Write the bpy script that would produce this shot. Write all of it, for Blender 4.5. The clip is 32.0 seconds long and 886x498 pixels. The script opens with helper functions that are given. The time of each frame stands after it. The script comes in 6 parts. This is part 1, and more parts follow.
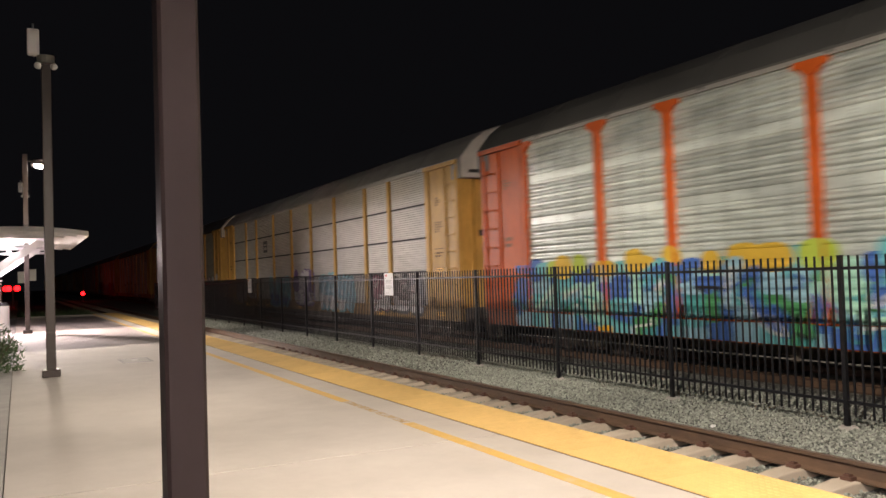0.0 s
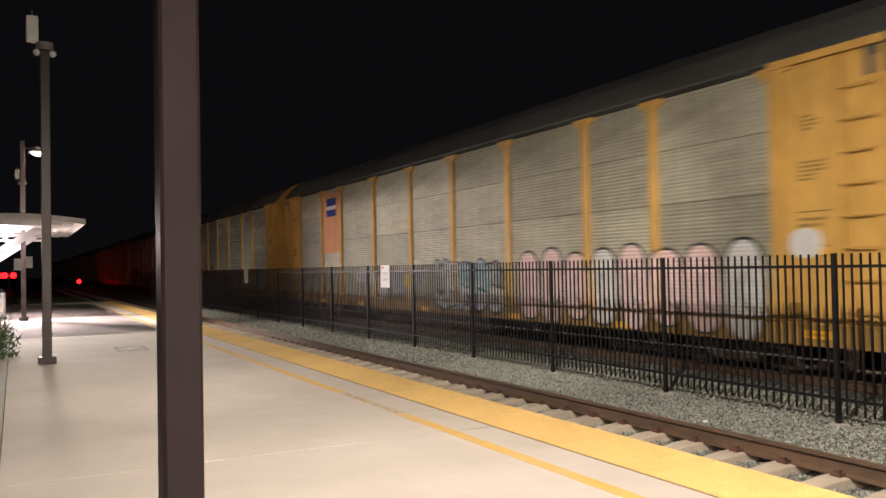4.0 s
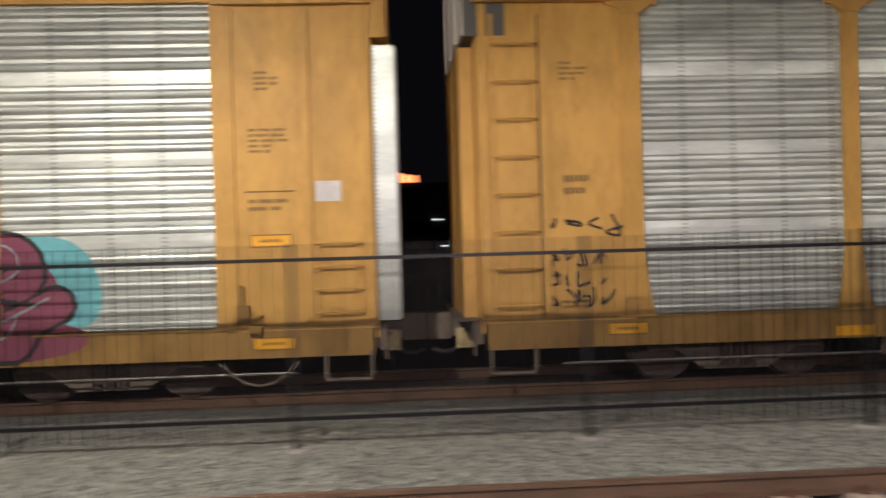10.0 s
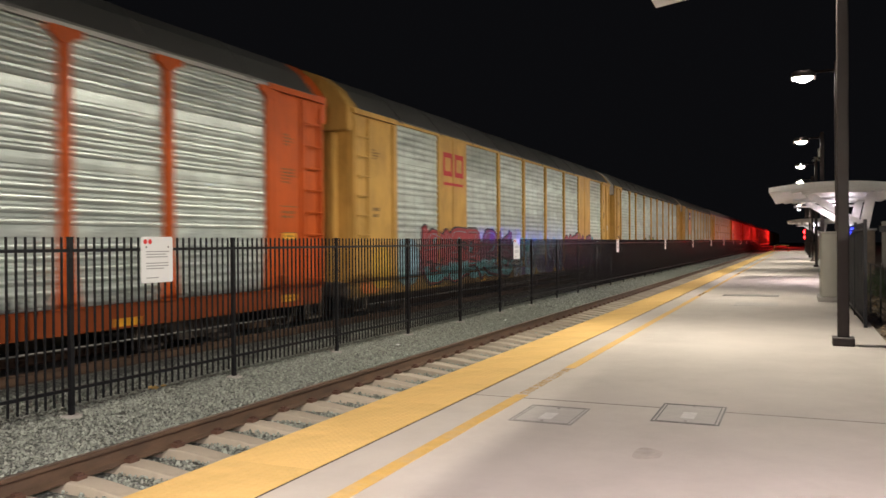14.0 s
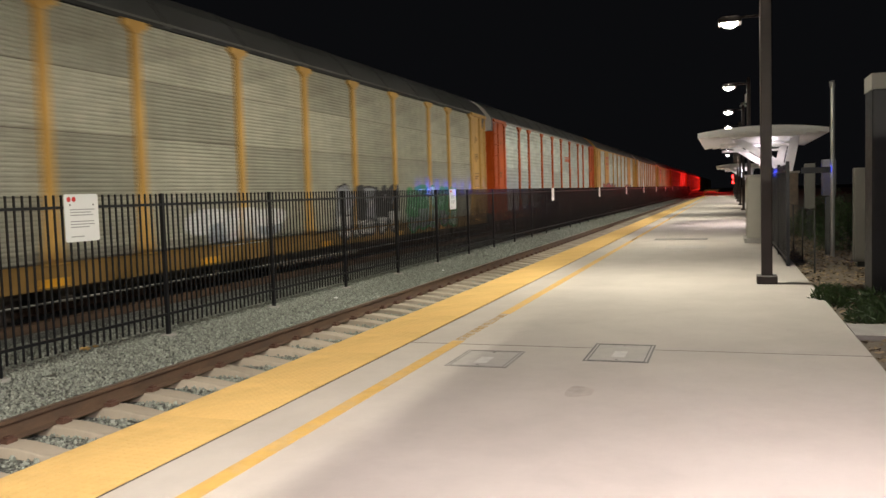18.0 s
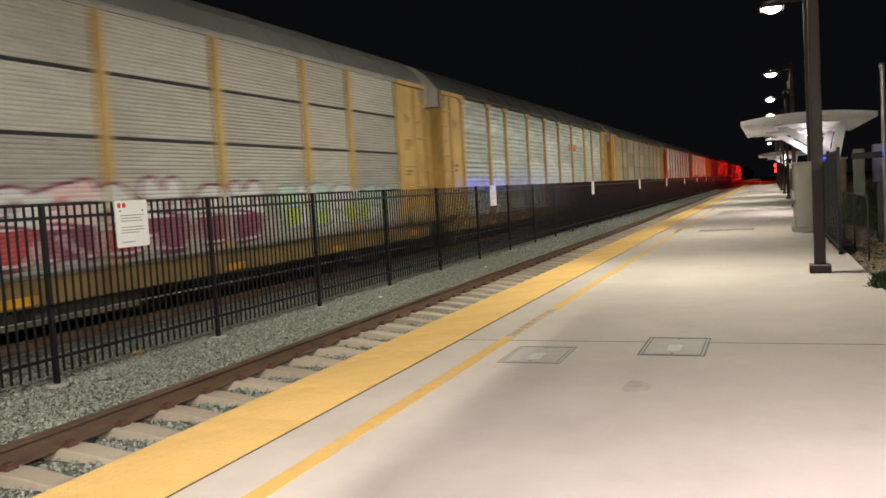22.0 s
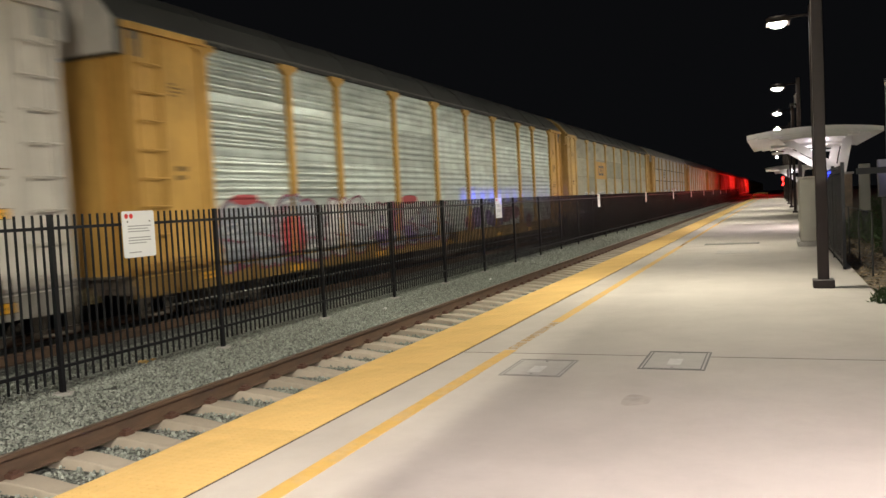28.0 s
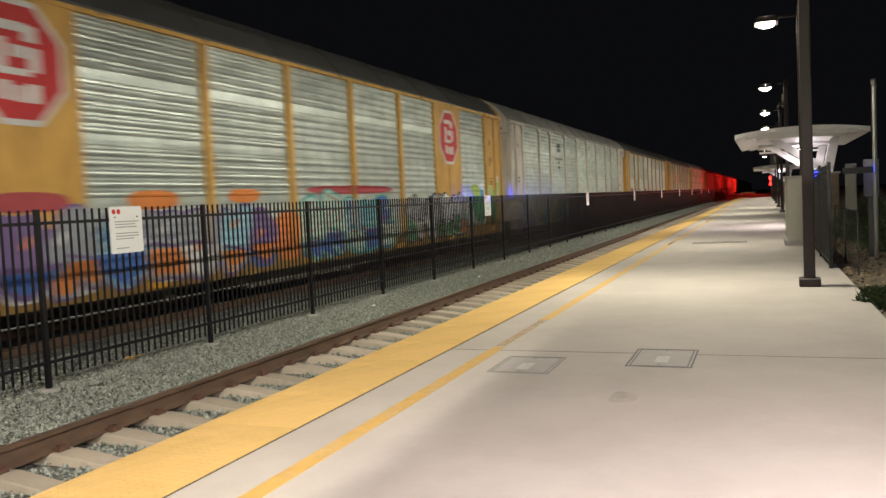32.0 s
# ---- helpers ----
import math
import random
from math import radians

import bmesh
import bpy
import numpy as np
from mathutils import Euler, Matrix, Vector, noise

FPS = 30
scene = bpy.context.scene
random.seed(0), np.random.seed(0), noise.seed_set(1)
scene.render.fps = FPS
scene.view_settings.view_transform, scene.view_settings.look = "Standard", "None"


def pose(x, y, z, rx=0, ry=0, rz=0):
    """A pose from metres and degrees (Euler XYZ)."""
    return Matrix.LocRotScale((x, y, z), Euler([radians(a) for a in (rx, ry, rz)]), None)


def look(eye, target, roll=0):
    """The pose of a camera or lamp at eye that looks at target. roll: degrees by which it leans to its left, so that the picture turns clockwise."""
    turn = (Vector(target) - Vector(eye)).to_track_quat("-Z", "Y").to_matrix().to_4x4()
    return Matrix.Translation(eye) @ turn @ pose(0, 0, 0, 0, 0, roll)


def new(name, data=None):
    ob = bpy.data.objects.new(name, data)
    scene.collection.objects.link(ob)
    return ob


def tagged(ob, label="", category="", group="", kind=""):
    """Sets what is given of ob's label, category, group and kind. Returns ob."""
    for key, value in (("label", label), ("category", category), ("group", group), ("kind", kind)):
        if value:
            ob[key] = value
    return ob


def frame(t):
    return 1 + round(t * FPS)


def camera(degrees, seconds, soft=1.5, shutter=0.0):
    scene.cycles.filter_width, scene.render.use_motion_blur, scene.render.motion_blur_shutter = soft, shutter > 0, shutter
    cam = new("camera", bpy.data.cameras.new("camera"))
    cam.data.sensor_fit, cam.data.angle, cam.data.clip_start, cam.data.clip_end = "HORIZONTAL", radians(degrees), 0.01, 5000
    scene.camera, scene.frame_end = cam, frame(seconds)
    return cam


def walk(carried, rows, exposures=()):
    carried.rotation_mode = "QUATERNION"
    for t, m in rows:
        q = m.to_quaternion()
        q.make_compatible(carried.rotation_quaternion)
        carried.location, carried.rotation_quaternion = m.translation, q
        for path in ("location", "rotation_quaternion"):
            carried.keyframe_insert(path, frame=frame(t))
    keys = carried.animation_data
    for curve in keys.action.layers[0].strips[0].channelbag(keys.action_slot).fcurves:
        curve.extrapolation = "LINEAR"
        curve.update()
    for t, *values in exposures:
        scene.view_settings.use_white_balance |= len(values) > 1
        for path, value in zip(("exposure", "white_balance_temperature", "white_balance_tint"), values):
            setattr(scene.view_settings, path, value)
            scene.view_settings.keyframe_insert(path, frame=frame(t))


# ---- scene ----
cam = camera(56.5, 32.0, soft=1.5, shutter=0.6)
PATH = [
    (0, (-8.299, -8.868, 1.608), (-10.076, -7.952, 1.669), -1.9),
    (0.5, (-8.267, -8.879, 1.613), (-10.042, -7.959, 1.672), -2.1),
    (1, (-8.278, -8.887, 1.612), (-10.052, -7.965, 1.669), -2.0),
    (1.5, (-8.272, -8.88, 1.62), (-10.048, -7.961, 1.673), -1.8),
    (2, (-8.259, -8.867, 1.608), (-10.035, -7.948, 1.661), -1.8),
    (2.5, (-8.263, -8.891, 1.625), (-10.036, -7.966, 1.672), -1.6),
    (3, (-8.277, -8.886, 1.615), (-10.049, -7.959, 1.66), -1.3),
    (3.5, (-8.251, -8.881, 1.601), (-10.024, -7.956, 1.645), -1.2),
    (4, (-8.262, -8.879, 1.602), (-10.036, -7.957, 1.646), -1.1),
    (4.5, (-8.254, -8.893, 1.603), (-10.029, -7.971, 1.65), -1.0),
    (6.5, (-8.261, -8.874, 1.598), (-10.023, -7.929, 1.639), -0.7),
    (7, (-8.266, -8.869, 1.598), (-10.013, -7.896, 1.629), -0.9),
    (7.5, (-8.251, -8.848, 1.596), (-9.976, -7.836, 1.618), -1.3),
    (8, (-8.201, -8.745, 1.601), (-9.879, -7.656, 1.61), -2.1),
    (8.5, (-8.16, -8.575, 1.599), (-9.675, -7.269, 1.601), -2.2),
    (9, (-8.09, -8.513, 1.562), (-9.29, -6.912, 1.565), -1.8),
    (9.2, (-8.118, -8.503, 1.56), (-9.106, -6.764, 1.559), -1.2),
    (9.4, (-8.125, -8.495, 1.569), (-8.858, -6.634, 1.567), -1.3),
    (9.5, (-8.113, -8.485, 1.576), (-8.709, -6.576, 1.573), -1.3),
    (9.6, (-8.086, -8.469, 1.585), (-8.542, -6.522, 1.581), -1.4),
    (9.8, (-8.016, -8.438, 1.616), (-8.186, -6.445, 1.608), -1.6),
    (10, (-7.934, -8.395, 1.651), (-7.82, -6.399, 1.636), -1.6),
    (10.2, (-7.842, -8.375, 1.682), (-7.452, -6.413, 1.667), -1.3),
    (10.4, (-7.735, -8.385, 1.703), (-7.079, -6.496, 1.694), -1.0),
    (10.5, (-7.684, -8.397, 1.706), (-6.895, -6.56, 1.698), -1.0),
    (10.6, (-7.627, -8.407, 1.707), (-6.72, -6.625, 1.702), -1.2),
    (11, (-7.407, -8.441, 1.681), (-6.092, -6.933, 1.684), -1.0),
    (11.5, (-7.237, -8.496, 1.628), (-5.667, -7.256, 1.615), -1.8),
    (12, (-7.208, -8.295, 1.603), (-5.514, -7.232, 1.57), -1.6),
    (12.5, (-7.221, -8.134, 1.628), (-5.476, -7.156, 1.607), -1.0),
    (13, (-7.119, -7.983, 1.597), (-5.346, -7.058, 1.592), -0.1),
    (13.5, (-7.009, -7.833, 1.583), (-5.199, -6.981, 1.582), -0.1),
    (14, (-7.066, -7.751, 1.579), (-5.229, -6.96, 1.564), -0.4),
    (14.5, (-7.106, -7.734, 1.591), (-5.257, -6.972, 1.58), -0.7),
    (16.5, (-7.103, -7.81, 1.561), (-5.23, -7.111, 1.481), -1.4),
    (17, (-7.087, -7.826, 1.543), (-5.209, -7.143, 1.443), -1.6),
    (17.5, (-7.061, -7.815, 1.543), (-5.179, -7.149, 1.425), -1.7),
    (18, (-7.053, -7.799, 1.537), (-5.167, -7.146, 1.405), -1.8),
    (18.5, (-7.039, -7.761, 1.529), (-5.154, -7.11, 1.381), -1.5),
    (19, (-6.985, -7.68, 1.512), (-5.096, -7.043, 1.341), -2.5),
    (19.5, (-7.004, -7.677, 1.525), (-5.11, -7.056, 1.362), -3.2),
    (20, (-7.011, -7.671, 1.529), (-5.119, -7.039, 1.383), -3.5),
    (20.5, (-7.013, -7.685, 1.534), (-5.127, -7.034, 1.402), -3.7),
    (21, (-7.028, -7.694, 1.539), (-5.149, -7.019, 1.416), -3.8),
    (21.5, (-7.033, -7.686, 1.535), (-5.166, -6.981, 1.412), -3.7),
    (22.5, (-7.057, -7.693, 1.531), (-5.22, -6.918, 1.382), -3.0),
    (23, (-7.055, -7.694, 1.526), (-5.23, -6.891, 1.367), -2.6),
    (23.5, (-7.081, -7.72, 1.539), (-5.261, -6.907, 1.382), -2.3),
    (24, (-7.108, -7.728, 1.551), (-5.285, -6.919, 1.404), -2.3),
    (24.5, (-7.106, -7.726, 1.55), (-5.276, -6.93, 1.417), -2.3),
    (25, (-7.094, -7.729, 1.539), (-5.257, -6.948, 1.416), -2.5),
    (25.5, (-7.103, -7.742, 1.549), (-5.26, -6.974, 1.429), -2.7),
    (27.5, (-7.11, -7.75, 1.551), (-5.26, -6.997, 1.446), -3.0),
    (28, (-7.097, -7.751, 1.551), (-5.247, -6.997, 1.445), -3.0),
    (28.5, (-7.11, -7.754, 1.55), (-5.26, -7.002, 1.442), -2.8),
    (29, (-7.1, -7.746, 1.543), (-5.247, -7.001, 1.432), -2.8),
    (29.5, (-7.092, -7.744, 1.544), (-5.238, -7.004, 1.43), -2.7),
    (30, (-7.095, -7.749, 1.542), (-5.239, -7.013, 1.428), -2.7),
    (30.5, (-7.102, -7.754, 1.545), (-5.245, -7.019, 1.43), -2.6),
    (31, (-7.102, -7.753, 1.545), (-5.246, -7.019, 1.432), -2.6),
    (31.5, (-7.104, -7.751, 1.548), (-5.247, -7.018, 1.436), -2.7),
    (32, (-7.102, -7.754, 1.545), (-5.243, -7.025, 1.432), -2.7),
]
walk(cam, [(t, look(eye, target, roll)) for t, eye, target, roll in PATH], exposures=[(0, 0.34, 6500, 16), (7.5, 0.25, 6500, 17), (9, -0.18, 6500, 22), (10, -0.1, 6300, 20), (10.4, 0.08, 6200, 19), (11, 0.28, 6150, 18), (12, 0.4, 6150, 16), (14, 0.42, 6250, 11), (17, 0.4, 6250, 7), (20, 0.36, 6300, 6), (32, 0.38, 6300, 5)])

# the train: one side plane, equal pitch, slowly gaining speed
PITCH, GAP = 28.5, 1.26
TRACK_Y, RAIL_Z = 2.95, -0.2


def train_x(t):
    return -26.577 + t * (9.91275 + t * (0.0597365 + t * (-0.00061157 + t * 4.63968e-06)))


# ---- night sky and lamps ----
world = bpy.data.worlds.new("night_sky")
scene.world = world
world.use_nodes = True
sky = world.node_tree.nodes["Background"]
sky.inputs[0].default_value = (0.0026, 0.0026, 0.0030, 1)
sky.inputs[1].default_value = 1.0

LAMP_POSTS = [-53.0, -40.9, -24.8, -11.25, 6.65, 17.3, 33.0, 46.5, 60.5, 75.0, 90.0, 106.0, 122.0]
LAMP_Y, LAMP_Z = -8.37, 6.2
# each head throws its beams (aim, cone, blend, power) along the platform and across the tracks
BEAMS = {
    -40.9: [((-34.0, -7.0, 0), 120, 1.0, 6000), ((-48.0, -7.0, 0), 110, 1.0, 4500)],
    -11.25: [((-23.0, 1.4, 1.9), 160, 1.0, 5600), ((1.0, 1.4, 1.2), 158, 1.0, 5200), ((-25.0, -6.5, 0.0), 44, 1.0, 5500), ((4.0, -5.0, 0.0), 50, 1.0, 2000), ((-23.6, 1.4, 1.4), 34, 0.6, 5000)],
    6.65: [((-2.0, 1.4, 0.0), 160, 1.0, 1300), ((16.0, 1.4, 0.3), 160, 1.0, 1800), ((4.0, -7.5, 0.0), 140, 1.0, 1000)],
    17.3: [((17.3, 1.4, 0.6), 164, 1.0, 2200)],
    33.0: [((33.0, 1.4, 0.6), 164, 1.0, 2800)],
    46.5: [((46.5, 1.4, 0.6), 164, 1.0, 2800)],
    **{x: [((x, -4.0, 0), 164, 0.85, p)] for x, p in ((60.5, 2400), (75.0, 2200), (90.0, 2000), (106.0, 1800), (122.0, 1700))},
}
POST_TOP = {-24.8: 5.66}
POST_Y = {-40.9: -8.61, -53.0: -8.53, **{x: -8.74 for x in LAMP_POSTS if x > 10}}
REACH = {x: 0.34 for x in LAMP_POSTS if x > 10}


def lamp(name, kind, place, energy, colour, size=0.1, target=None, cone=160, blend=0.6):
    data = bpy.data.lights.new(name, kind)
    data.energy, data.color = energy, colour
    if kind == "AREA":
        data.shape, data.size = "RECTANGLE", size
        data.size_y = 0.12
    else:
        data.shadow_soft_size = size
    if kind == "SPOT":
        data.spot_size, data.spot_blend = radians(cone), blend
    ob = new(name, data)
    ob.matrix_world = look(place, target or (place[0], place[1] + 0.001, place[2] - 1))
    return ob


for lx, beams in BEAMS.items():
    ly = POST_Y.get(lx, LAMP_Y) + REACH.get(lx, 0)
    for aim, cone, blend, power in beams:
        lamp("lamp_light", "SPOT", (lx, ly + 0.5, LAMP_Z - 0.17), power, (1.0, 0.905, 0.73), 0.12, aim, cone, blend)

CANOPIES = [(-37.0, -47.5), (-10.3, -1.2), (23.0, 32.7), (74.0, 84.0)]
for (a, b), strength in zip(CANOPIES, (3200, 900, 600, 500)):
    m = (a + b) / 2
    for off in (-0.25, 0.25):
        lamp("canopy_light", "AREA", (m + (b - a) * off, -9.2, 2.985), 150 if abs(m) < 10 else 80 if m < 0 else 30, (1.0, 0.845, 0.815), 2.4)
    lamp("canopy_light", "SPOT", (m, -9.2, 2.985), strength, (1.0, 0.87, 0.82), 0.1, (m + (7 if m < -20 else 0), -3.0 if abs(m) < 10 else -6.0, 0.0), 130, 1.0)

lamp("blue_light", "SPOT", (12.36, -9.70, 1.83), 20000, (0.03, 0.05, 1.0), 0.004, (22.5, 1.4, 1.8), 44, 0.6)
for rx, strength, reach in ((139.8, 1300, 8.0), (200.0, 7000, 8.0), (300.0, 24000, 10.0)):
    lamp("red_signal_light", "SPOT", (rx, -7.2, 3.6), strength, (1.0, 0.02, 0.015), 0.3, (rx - reach, 1.4, 2.4), 112, 1.0)
lamp("red_signal_light", "POINT", (-125.0, -6.0, 2.2), 20, (1.0, 0.02, 0.015), 0.3)


# ---- materials ----
def mat(name, colour, rough=0.7, metal=0.0, vary=0.12, scale=6.0, bump=0.0, bump_scale=60.0, stretch=(1, 1, 1), dirt=None, dirt_amount=0.0, dirt_scale=1.2, per_piece=0.0, coords="Object", spec=0.5, per_island=0.0):
    m = bpy.data.materials.new(name)
    m.use_nodes = True
    nt = m.node_tree
    n, ln = nt.nodes, nt.links
    b = n["Principled BSDF"]
    b.inputs["Roughness"].default_value = rough
    b.inputs["Metallic"].default_value = metal
    b.inputs["Specular IOR Level"].default_value = spec
    tc = n.new("ShaderNodeTexCoord")
    mp = n.new("ShaderNodeMapping")
    mp.inputs["Scale"].default_value = stretch
    ln.new(tc.outputs[coords], mp.inputs[0])
    nz = n.new("ShaderNodeTexNoise")
    nz.inputs["Scale"].default_value = scale
    nz.inputs["Detail"].default_value = 6
    nz.inputs["Roughness"].default_value = 0.65
    ln.new(mp.outputs[0], nz.inputs["Vector"])
    ramp = n.new("ShaderNodeMapRange")
    ramp.inputs["From Min"].default_value, ramp.inputs["From Max"].default_value = 0.3, 0.7
    ramp.inputs["To Min"].default_value, ramp.inputs["To Max"].default_value = 1 - vary, 1 + vary
    ln.new(nz.outputs["Fac"], ramp.inputs["Value"])
    value = ramp.outputs[0]
    if per_piece or per_island:
        info = n.new("ShaderNodeObjectInfo" if per_piece else "ShaderNodeNewGeometry")
        pr = n.new("ShaderNodeMapRange")
        pr.inputs["To Min"].default_value, pr.inputs["To Max"].default_value = 1 - (per_piece or per_island), 1 + (per_piece or per_island)
        ln.new(info.outputs["Random" if per_piece else "Random Per Island"], pr.inputs["Value"])
        mu = n.new("ShaderNodeMath")
        mu.operation = "MULTIPLY"
        ln.new(value, mu.inputs[0])
        ln.new(pr.outputs[0], mu.inputs[1])
        value = mu.outputs[0]
    sc = n.new("ShaderNodeVectorMath")
    sc.operation = "SCALE"
    sc.inputs[0].default_value = colour
    ln.new(value, sc.inputs["Scale"])
    out = sc.outputs[0]
    if dirt:
        dn = n.new("ShaderNodeTexNoise")
        dn.inputs["Scale"].default_value = dirt_scale
        dn.inputs["Detail"].default_value = 8
        dn.inputs["Roughness"].default_value = 0.7
        ln.new(mp.outputs[0], dn.inputs["Vector"])
        dr = n.new("ShaderNodeMapRange")
        dr.inputs["From Min"].default_value, dr.inputs["From Max"].default_value = 0.45, 0.75
        dr.inputs["To Max"].default_value = dirt_amount
        ln.new(dn.outputs["Fac"], dr.inputs["Value"])
        mx = n.new("ShaderNodeMix")
        mx.data_type = "RGBA"
        ln.new(dr.outputs[0], mx.inputs[0])
        ln.new(out, mx.inputs[6])
        mx.inputs[7].default_value = (*dirt, 1)
        out = mx.outputs[2]
    ln.new(out, b.inputs["Base Color"])
    rr = n.new("ShaderNodeMapRange")
    rr.inputs["To Min"].default_value, rr.inputs["To Max"].default_value = max(0.05, rough - 0.12), min(1, rough + 0.12)
    ln.new(nz.outputs["Fac"], rr.inputs["Value"])
    ln.new(rr.outputs[0], b.inputs["Roughness"])
    if bump:
        bn = n.new("ShaderNodeTexNoise")
        bn.inputs["Scale"].default_value = bump_scale
        bn.inputs["Detail"].default_value = 5
        ln.new(mp.outputs[0], bn.inputs["Vector"])
        bp = n.new("ShaderNodeBump")
        bp.inputs["Strength"].default_value = bump
        bp.inputs["Distance"].default_value = 0.01
        ln.new(bn.outputs["Fac"], bp.inputs["Height"])
        ln.new(bp.outputs[0], b.inputs["Normal"])
    return m


def glow(name, colour, strength):
    m = bpy.data.materials.new(name)
    m.use_nodes = True
    b = m.node_tree.nodes["Principled BSDF"]
    b.inputs["Base Color"].default_value = (*colour, 1)
    b.inputs["Emission Color"].default_value = (*colour, 1)
    b.inputs["Emission Strength"].default_value = strength
    return m


def stony(name, colour, scale, dark=0.35):
    """Loose stones seen from far: cells of differing grey with relief, the shade in their gaps painted in."""
    m = mat(name, colour, 0.9, 0, 0.2, 3.0)
    n, ln = m.node_tree.nodes, m.node_tree.links
    b = n["Principled BSDF"]
    tc = n.new("ShaderNodeTexCoord")
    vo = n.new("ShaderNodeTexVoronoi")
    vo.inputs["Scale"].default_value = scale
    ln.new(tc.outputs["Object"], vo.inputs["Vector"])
    # Cells darken outward: shade between the stones is put into the colour.
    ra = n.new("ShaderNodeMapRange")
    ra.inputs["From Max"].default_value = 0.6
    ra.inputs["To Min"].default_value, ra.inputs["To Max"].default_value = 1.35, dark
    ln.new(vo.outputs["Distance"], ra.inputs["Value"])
    hue = n.new("ShaderNodeSeparateColor")
    ln.new(vo.outputs["Color"], hue.inputs[0])
    rb = n.new("ShaderNodeMapRange")
    rb.inputs["To Min"].default_value, rb.inputs["To Max"].default_value = 0.45, 1.5
    ln.new(hue.outputs[0], rb.inputs["Value"])
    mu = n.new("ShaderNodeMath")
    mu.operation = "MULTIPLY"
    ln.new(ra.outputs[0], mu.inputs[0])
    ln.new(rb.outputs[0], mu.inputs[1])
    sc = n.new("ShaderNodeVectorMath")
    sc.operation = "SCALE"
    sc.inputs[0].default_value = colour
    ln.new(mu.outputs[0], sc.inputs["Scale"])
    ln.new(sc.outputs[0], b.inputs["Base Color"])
    bp = n.new("ShaderNodeBump")
    bp.inputs["Strength"].default_value, bp.inputs["Distance"].default_value = 0.9, 0.03
    bp.invert = True
    ln.new(vo.outputs["Distance"], bp.inputs["Height"])
    ln.new(bp.outputs[0], b.inputs["Normal"])
    return m


CONC = mat("platform_concrete", (0.48, 0.435, 0.395), 0.82, 0, 0.07, 1.3, 0.25, 220, dirt=(0.34, 0.30, 0.265), dirt_amount=0.5, dirt_scale=0.5, per_piece=0.03)
CONC_EDGE = mat("concrete_edge", (0.34, 0.32, 0.30), 0.85, 0, 0.15, 4, 0.3, 150)
SLEEPER = mat("sleeper_concrete", (0.44, 0.375, 0.30), 0.85, 0, 0.16, 5, 0.3, 120, dirt=(0.2, 0.15, 0.11), dirt_amount=0.6, dirt_scale=2.5, per_piece=0.15)
TACTILE = mat("tactile_yellow", (0.67, 0.445, 0.17), 0.8, 0, 0.08, 2.5, 0.1, 150, dirt=(0.42, 0.27, 0.09), dirt_amount=0.45, dirt_scale=1.4, per_piece=0.05, spec=0.1)
LINE = mat("line_paint", (0.60, 0.37, 0.10), 0.7, 0, 0.12, 8, 0.2, 200, dirt=(0.50, 0.42, 0.32), dirt_amount=0.55, dirt_scale=5)
INK = mat("dark_sealant", (0.05, 0.035, 0.025), 0.8)
STENCIL = mat("stencil_paint", (0.16, 0.10, 0.04), 0.8, 0, 0.3, 30)
TEXT = mat("worn_lettering", (0.40, 0.24, 0.055), 0.8, 0, 0.35, 30)
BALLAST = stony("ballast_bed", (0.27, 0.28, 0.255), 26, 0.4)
STONE = mat("ballast_stone", (0.265, 0.28, 0.245), 0.9, 0, 0.25, 12, 0.3, 60, per_island=0.38)
DIRT = mat("dry_soil", (0.17, 0.135, 0.10), 0.95, 0, 0.3, 2, 0.6, 30, dirt=(0.05, 0.045, 0.03), dirt_amount=0.7, dirt_scale=0.9)
FARGROUND = mat("far_ground", (0.035, 0.03, 0.026), 0.95, 0, 0.3, 0.3)
RUST = mat("rail_rust", (0.10, 0.058, 0.034), 0.75, 0.1, 0.3, 9, 0.3, 80, stretch=(0.3, 1, 1), dirt=(0.045, 0.03, 0.024), dirt_amount=0.7, dirt_scale=3)
RAILTOP = mat("rail_head_steel", (0.30, 0.22, 0.18), 0.38, 0.8, 0.2, 3, stretch=(0.1, 1, 1))
CLIP = mat("rail_clip_iron", (0.10, 0.05, 0.035), 0.7, 0.3, 0.25, 20)
BLACK = mat("black_powder_coat", (0.008, 0.008, 0.010), 0.42, 0, 0.2, 10, spec=0.3)
BROWN = mat("bronze_paint", (0.042, 0.031, 0.029), 0.5, 0, 0.1, 4, 0.06, 200, spec=0.3)
WHITE = mat("white_paint", (0.78, 0.77, 0.76), 0.5, 0, 0.05, 3)
PLASTIC = mat("sign_white", (0.80, 0.80, 0.80), 0.45, 0, 0.02, 3)
REDINK = mat("red_print", (0.62, 0.03, 0.03), 0.5)
GREYINK = mat("grey_print", (0.32, 0.32, 0.33), 0.6)
UTILITY = mat("utility_beige", (0.34, 0.32, 0.275), 0.55, 0, 0.06, 2)
CABINET = mat("cabinet_grey", (0.20, 0.19, 0.17), 0.55, 0, 0.06, 2)
PIPE = mat("brake_pipe_steel", (0.28, 0.27, 0.25), 0.45, 0.6, 0.3, 4)
DARKSTEEL = mat("weathered_steel", (0.055, 0.055, 0.052), 0.6, 0.4, 0.2, 8)
STEEL = mat("bare_steel", (0.5, 0.5, 0.5), 0.35, 0.8, 0.1, 5)
STONEWALL = mat("column_stone", (0.22, 0.17, 0.13), 0.85, 0, 0.3, 5, 0.6, 25)
PLATE = mat("hatch_concrete", (0.42, 0.39, 0.365), 0.8, 0, 0.10, 6, 0.2, 180)
